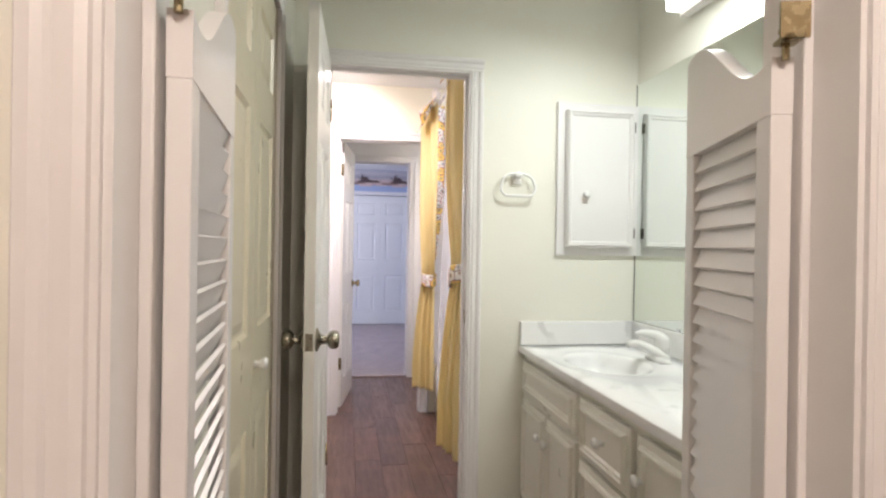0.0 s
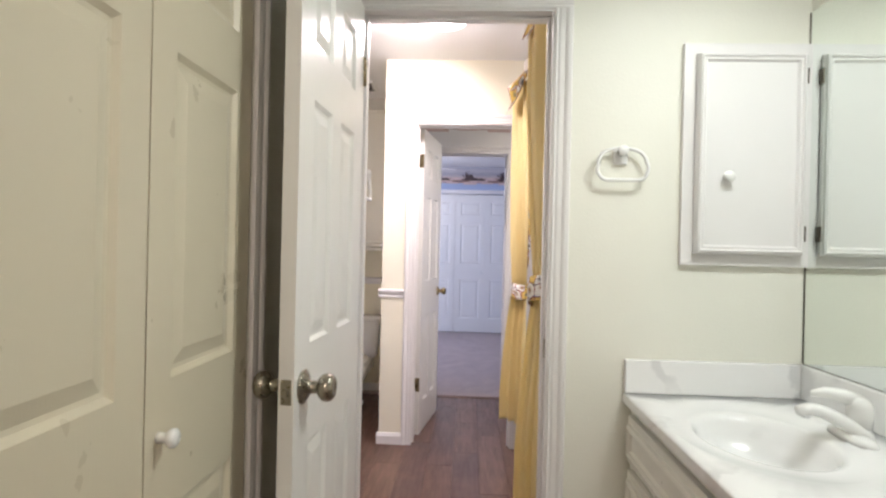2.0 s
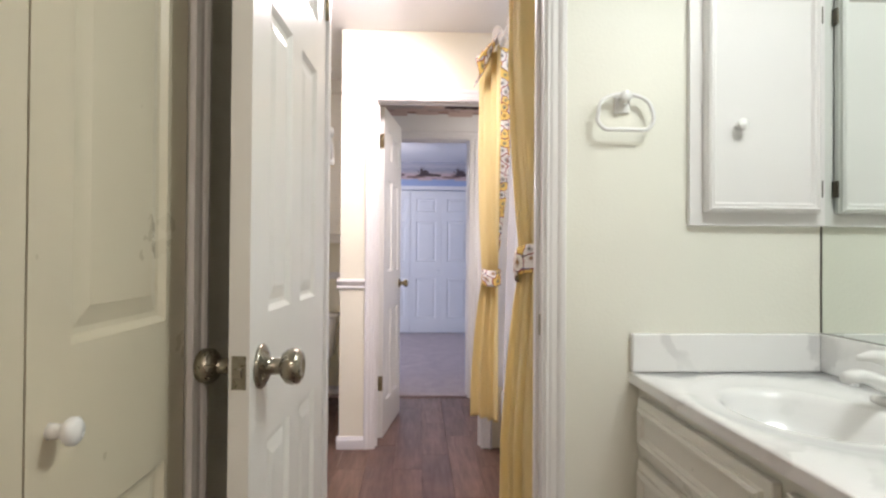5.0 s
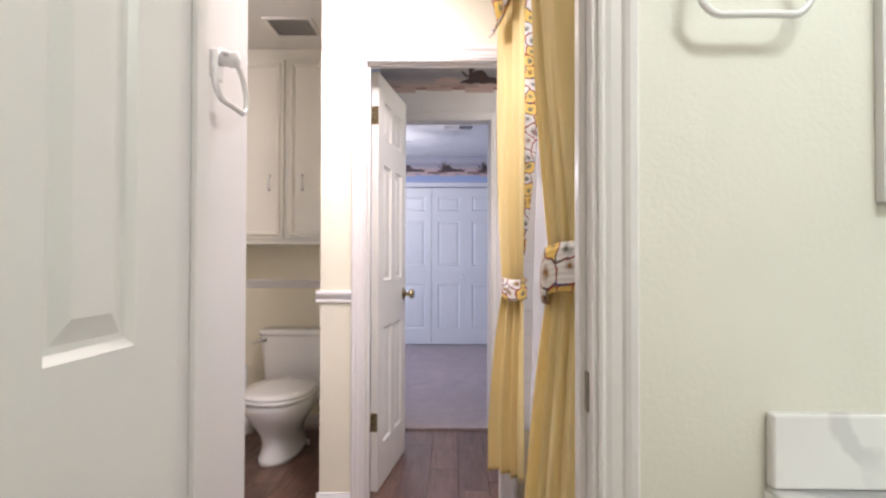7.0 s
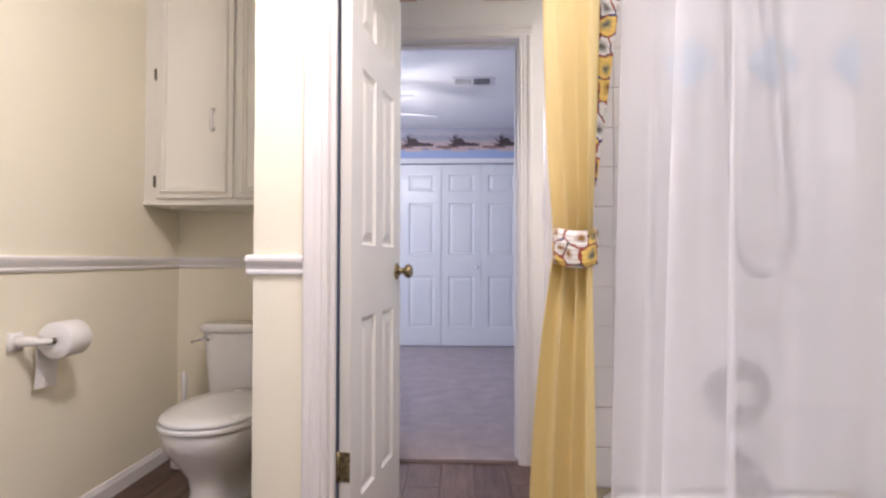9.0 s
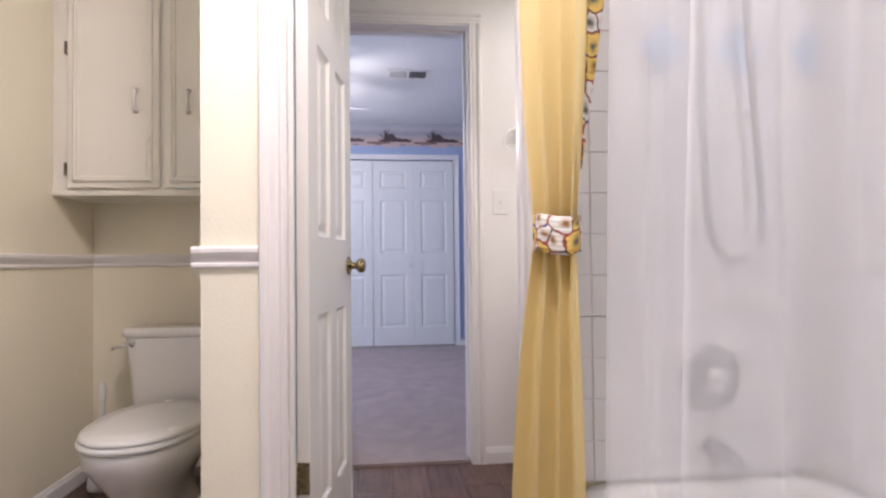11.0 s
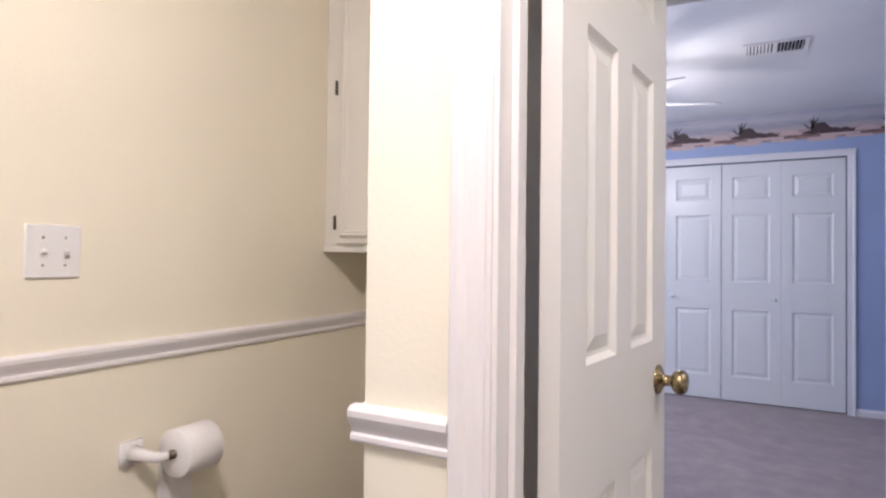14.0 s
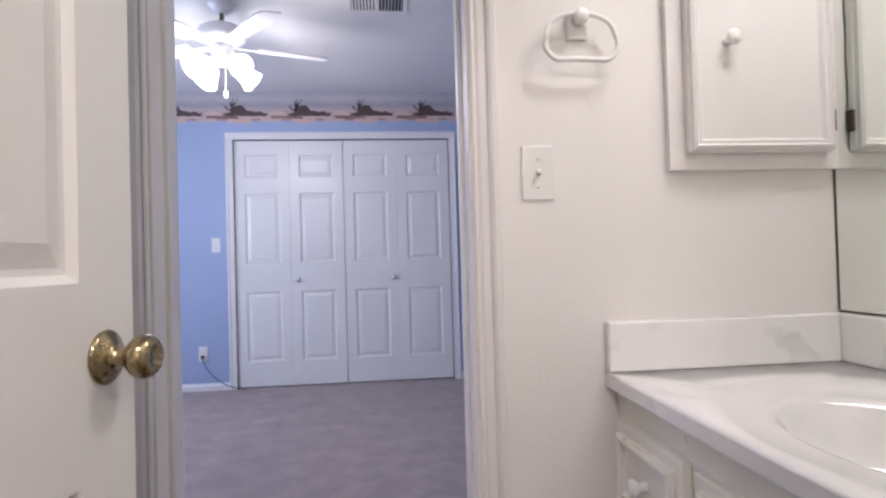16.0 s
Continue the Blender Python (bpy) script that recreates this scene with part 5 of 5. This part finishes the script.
# assumed bedroom window on the unseen left wall, added as a bluish source
wd = tagged(new("window_bedroom"), "assumed white framed window, out of view, added to light the bedroom", "window", kind="structure")
wd.matrix_basis = pose(-2.76, 7.1, 0.85)
part("window_frame", boxes((-0.05, 0.05, -0.7, -0.65, 0, 1.2), (-0.05, 0.05, 0.65, 0.7, 0, 1.2), (-0.05, 0.05, -0.65, 0.65, 0, 0.05), (-0.05, 0.05, -0.65, 0.65, 1.15, 1.2), (-0.03, 0.03, -0.65, 0.65, 0.58, 0.62)), TRIM, wd)
part("pane", boxes((-0.055, -0.052, -0.7, 0.7, 0, 1.2)), FILLPANE, wd)


# ---- wallpaper borders ----
def border(name, m, length, z0, z1, shift):
    """Wallpaper strip facing -y with a scalloped marsh print: mounds with reeds at an even pitch."""
    b = tagged(new(name), "wallpaper border printed with brown marsh mounds", "wallpaper border", kind="structure")
    b.matrix_basis = m
    part("paper", boxes((0, length, -0.0015, -0.0003, z0 + 0.02, z1)), BORDER, b)
    pitch, x = 0.513, shift
    while x < length - 0.1:
        bm = bmesh.new()
        n = 22
        lo, hi = [], []
        for i in range(n + 1):
            u = i / n
            px = x + 0.40 * u - 0.10
            h = 0.085 * math.exp(-((u - 0.30) / 0.17) ** 2) + 0.028 * math.exp(-((u - 0.68) / 0.22) ** 2) + 0.006 * math.sin(37 * u)
            lo.append(bm.verts.new((px, -0.0030, z0 + 0.060 + 0.004 * math.sin(29 * u))))
            hi.append(bm.verts.new((px, -0.0030, z0 + 0.066 + h)))
        for i in range(n):
            bm.faces.new((lo[i], lo[i + 1], hi[i + 1], hi[i]))
        if x - 0.12 > 0 and x + 0.32 < length:
            part("mound", bm, MARSH, b)
            bm = bmesh.new()
            for dx, ln, tilt in ((-0.045, 0.12, 32), (-0.038, 0.11, 8), (-0.055, 0.07, 58), (-0.03, 0.09, -14), (-0.06, 0.06, -40)):
                vs = [bm.verts.new(pose(x + dx, -0.0034, z0 + 0.105, 0, tilt, 0) @ Vector(p)) for p in ((-0.006, 0, 0), (0.006, 0, 0), (0.008, 0, ln * 0.5), (0, 0, ln), (-0.005, 0, ln * 0.5))]
                bm.faces.new(vs)
            part("reeds", bm, MARSH, b)
        else:
            bm.free()
        bm = bmesh.new()
        for dx, w, dz, hh in ((-0.07, 0.19, 0.0, 0.034), (0.19, 0.17, 0.012, 0.022), (0.02, 0.26, 0.036, 0.020)):
            if x + dx > 0 and x + dx + w < length:
                box(bm, x + dx, x + dx + w, -0.0036, -0.0028, z0 + dz, z0 + dz + hh)
        part("bank", bm, MARSHLIGHT, b)
        if x + 0.42 < length:
            bm = bmesh.new()
            lo, hi = [], []
            for i in range(15):
                u = i / 14
                px = x + 0.24 + 0.17 * u
                lo.append(bm.verts.new((px, -0.0032, z0 + 0.062)))
                hi.append(bm.verts.new((px, -0.0032, z0 + 0.066 + 0.038 * math.sin(math.pi * u) ** 0.8 + 0.005 * math.sin(41 * u))))
            for i in range(14):
                bm.faces.new((lo[i], lo[i + 1], hi[i + 1], hi[i]))
            part("bush", bm, MARSHLIGHT, b)
        x += pitch


border("border_bedroom", pose(-2.7, BED_Y, 0), 4.7, BORDER_Z[0], BORDER_Z[1], 0.26)
border("border_vanity", pose(-0.27, W3[0], 0), MIR2 + 0.26, 2.215, CZ - 0.001, 0.12)


# ---- floor planks ----
def planks(x0, x1, y0, y1, width=0.150, gap=0.0012):
    floor = tagged(new("floor_wood"), "reddish brown wood plank floor", "floor", kind="structure")
    rng = random.Random(4)
    meshes = {}
    n = int((x1 - x0) / width)
    for i in range(n):
        y = y0 - rng.uniform(0, 0.9)
        while y < y1:
            ln = rng.choice((0.6, 0.9, 1.2))
            a, b = max(y, y0), min(y + ln, y1)
            if b - a > 0.03:
                key = round(b - a, 3)
                if key not in meshes:
                    bm = boxes((gap / 2, width - gap / 2, 0, b - a - gap, -0.0139, 0))
                    top = [e for e in bm.edges if all(v.co.z > -0.001 for v in e.verts)]
                    bmesh.ops.bevel(bm, geom=top, offset=0.0010, segments=1, affect="EDGES")
                    me = bpy.data.meshes.new("plank")
                    bm.to_mesh(me)
                    bm.free()
                    me.materials.append(PLANK)
                    meshes[key] = me
                ob = new("plank", meshes[key])
                ob.location = (x0 + i * width, a, rng.uniform(-0.0004, 0.0004))
                ob.parent = floor
            y += ln
    return floor


planks(-1.255, 1.31, -2.2, 5.308)



# ---- wall tiles round the tub ----
def tiles():
    wall = tagged(new("tile_wall"), "glazed white wall tiles round the tub", "tile wall", kind="structure")
    s, g = 0.108, 0.003
    bm = boxes((g / 2, s - g / 2, -0.004, 0.0, g / 2, s - g / 2))
    me = bpy.data.meshes.new("tile")
    bmesh.ops.bevel(bm, geom=[e for e in bm.edges if all(v.co.y < -0.003 for v in e.verts)], offset=0.0012, segments=1, affect="EDGES")
    bm.to_mesh(me)
    bm.free()
    me.materials.append(LINERTILE)
    for i in range(7):
        for k in range(15):
            ob = new("tile", me)
            ob.location = (0.495 + i * s, W2[0] - 0.0035, 0.356 + k * s)
            ob.parent = wall
    part("grout_bed", boxes((0.495, TUBWALL, W2[0] - 0.0045, W2[0] - 0.0005, 0.356, 0.356 + 15 * s)), GROUT, wall)
    me2 = me.copy()
    me2.materials.clear()
    me2.materials.append(paint("pale_blue_glaze", (0.42, 0.55, 0.74), 0.2, 40, 0.02))
    for x in (0.73, 0.95, 1.17):
        ob = new("accent_tile", me2)
        ob.matrix_basis = pose(x, W2[0] - 0.0085, 1.50, 0, 45, 0)
        ob.parent = wall
    bm = bmesh.new()
    for j in range(14):
        for k in range(15):
            y = W1[1] + 0.04 + j * s
            z = 0.356 + k * s
            box(bm, TUBWALL - 0.0075, TUBWALL - 0.0005, y + g / 2, y + s - g / 2, z + g / 2, z + s - g / 2)
    tagged(part("side_tiles", bm, LINERTILE, wall), kind="stuff")


tiles()
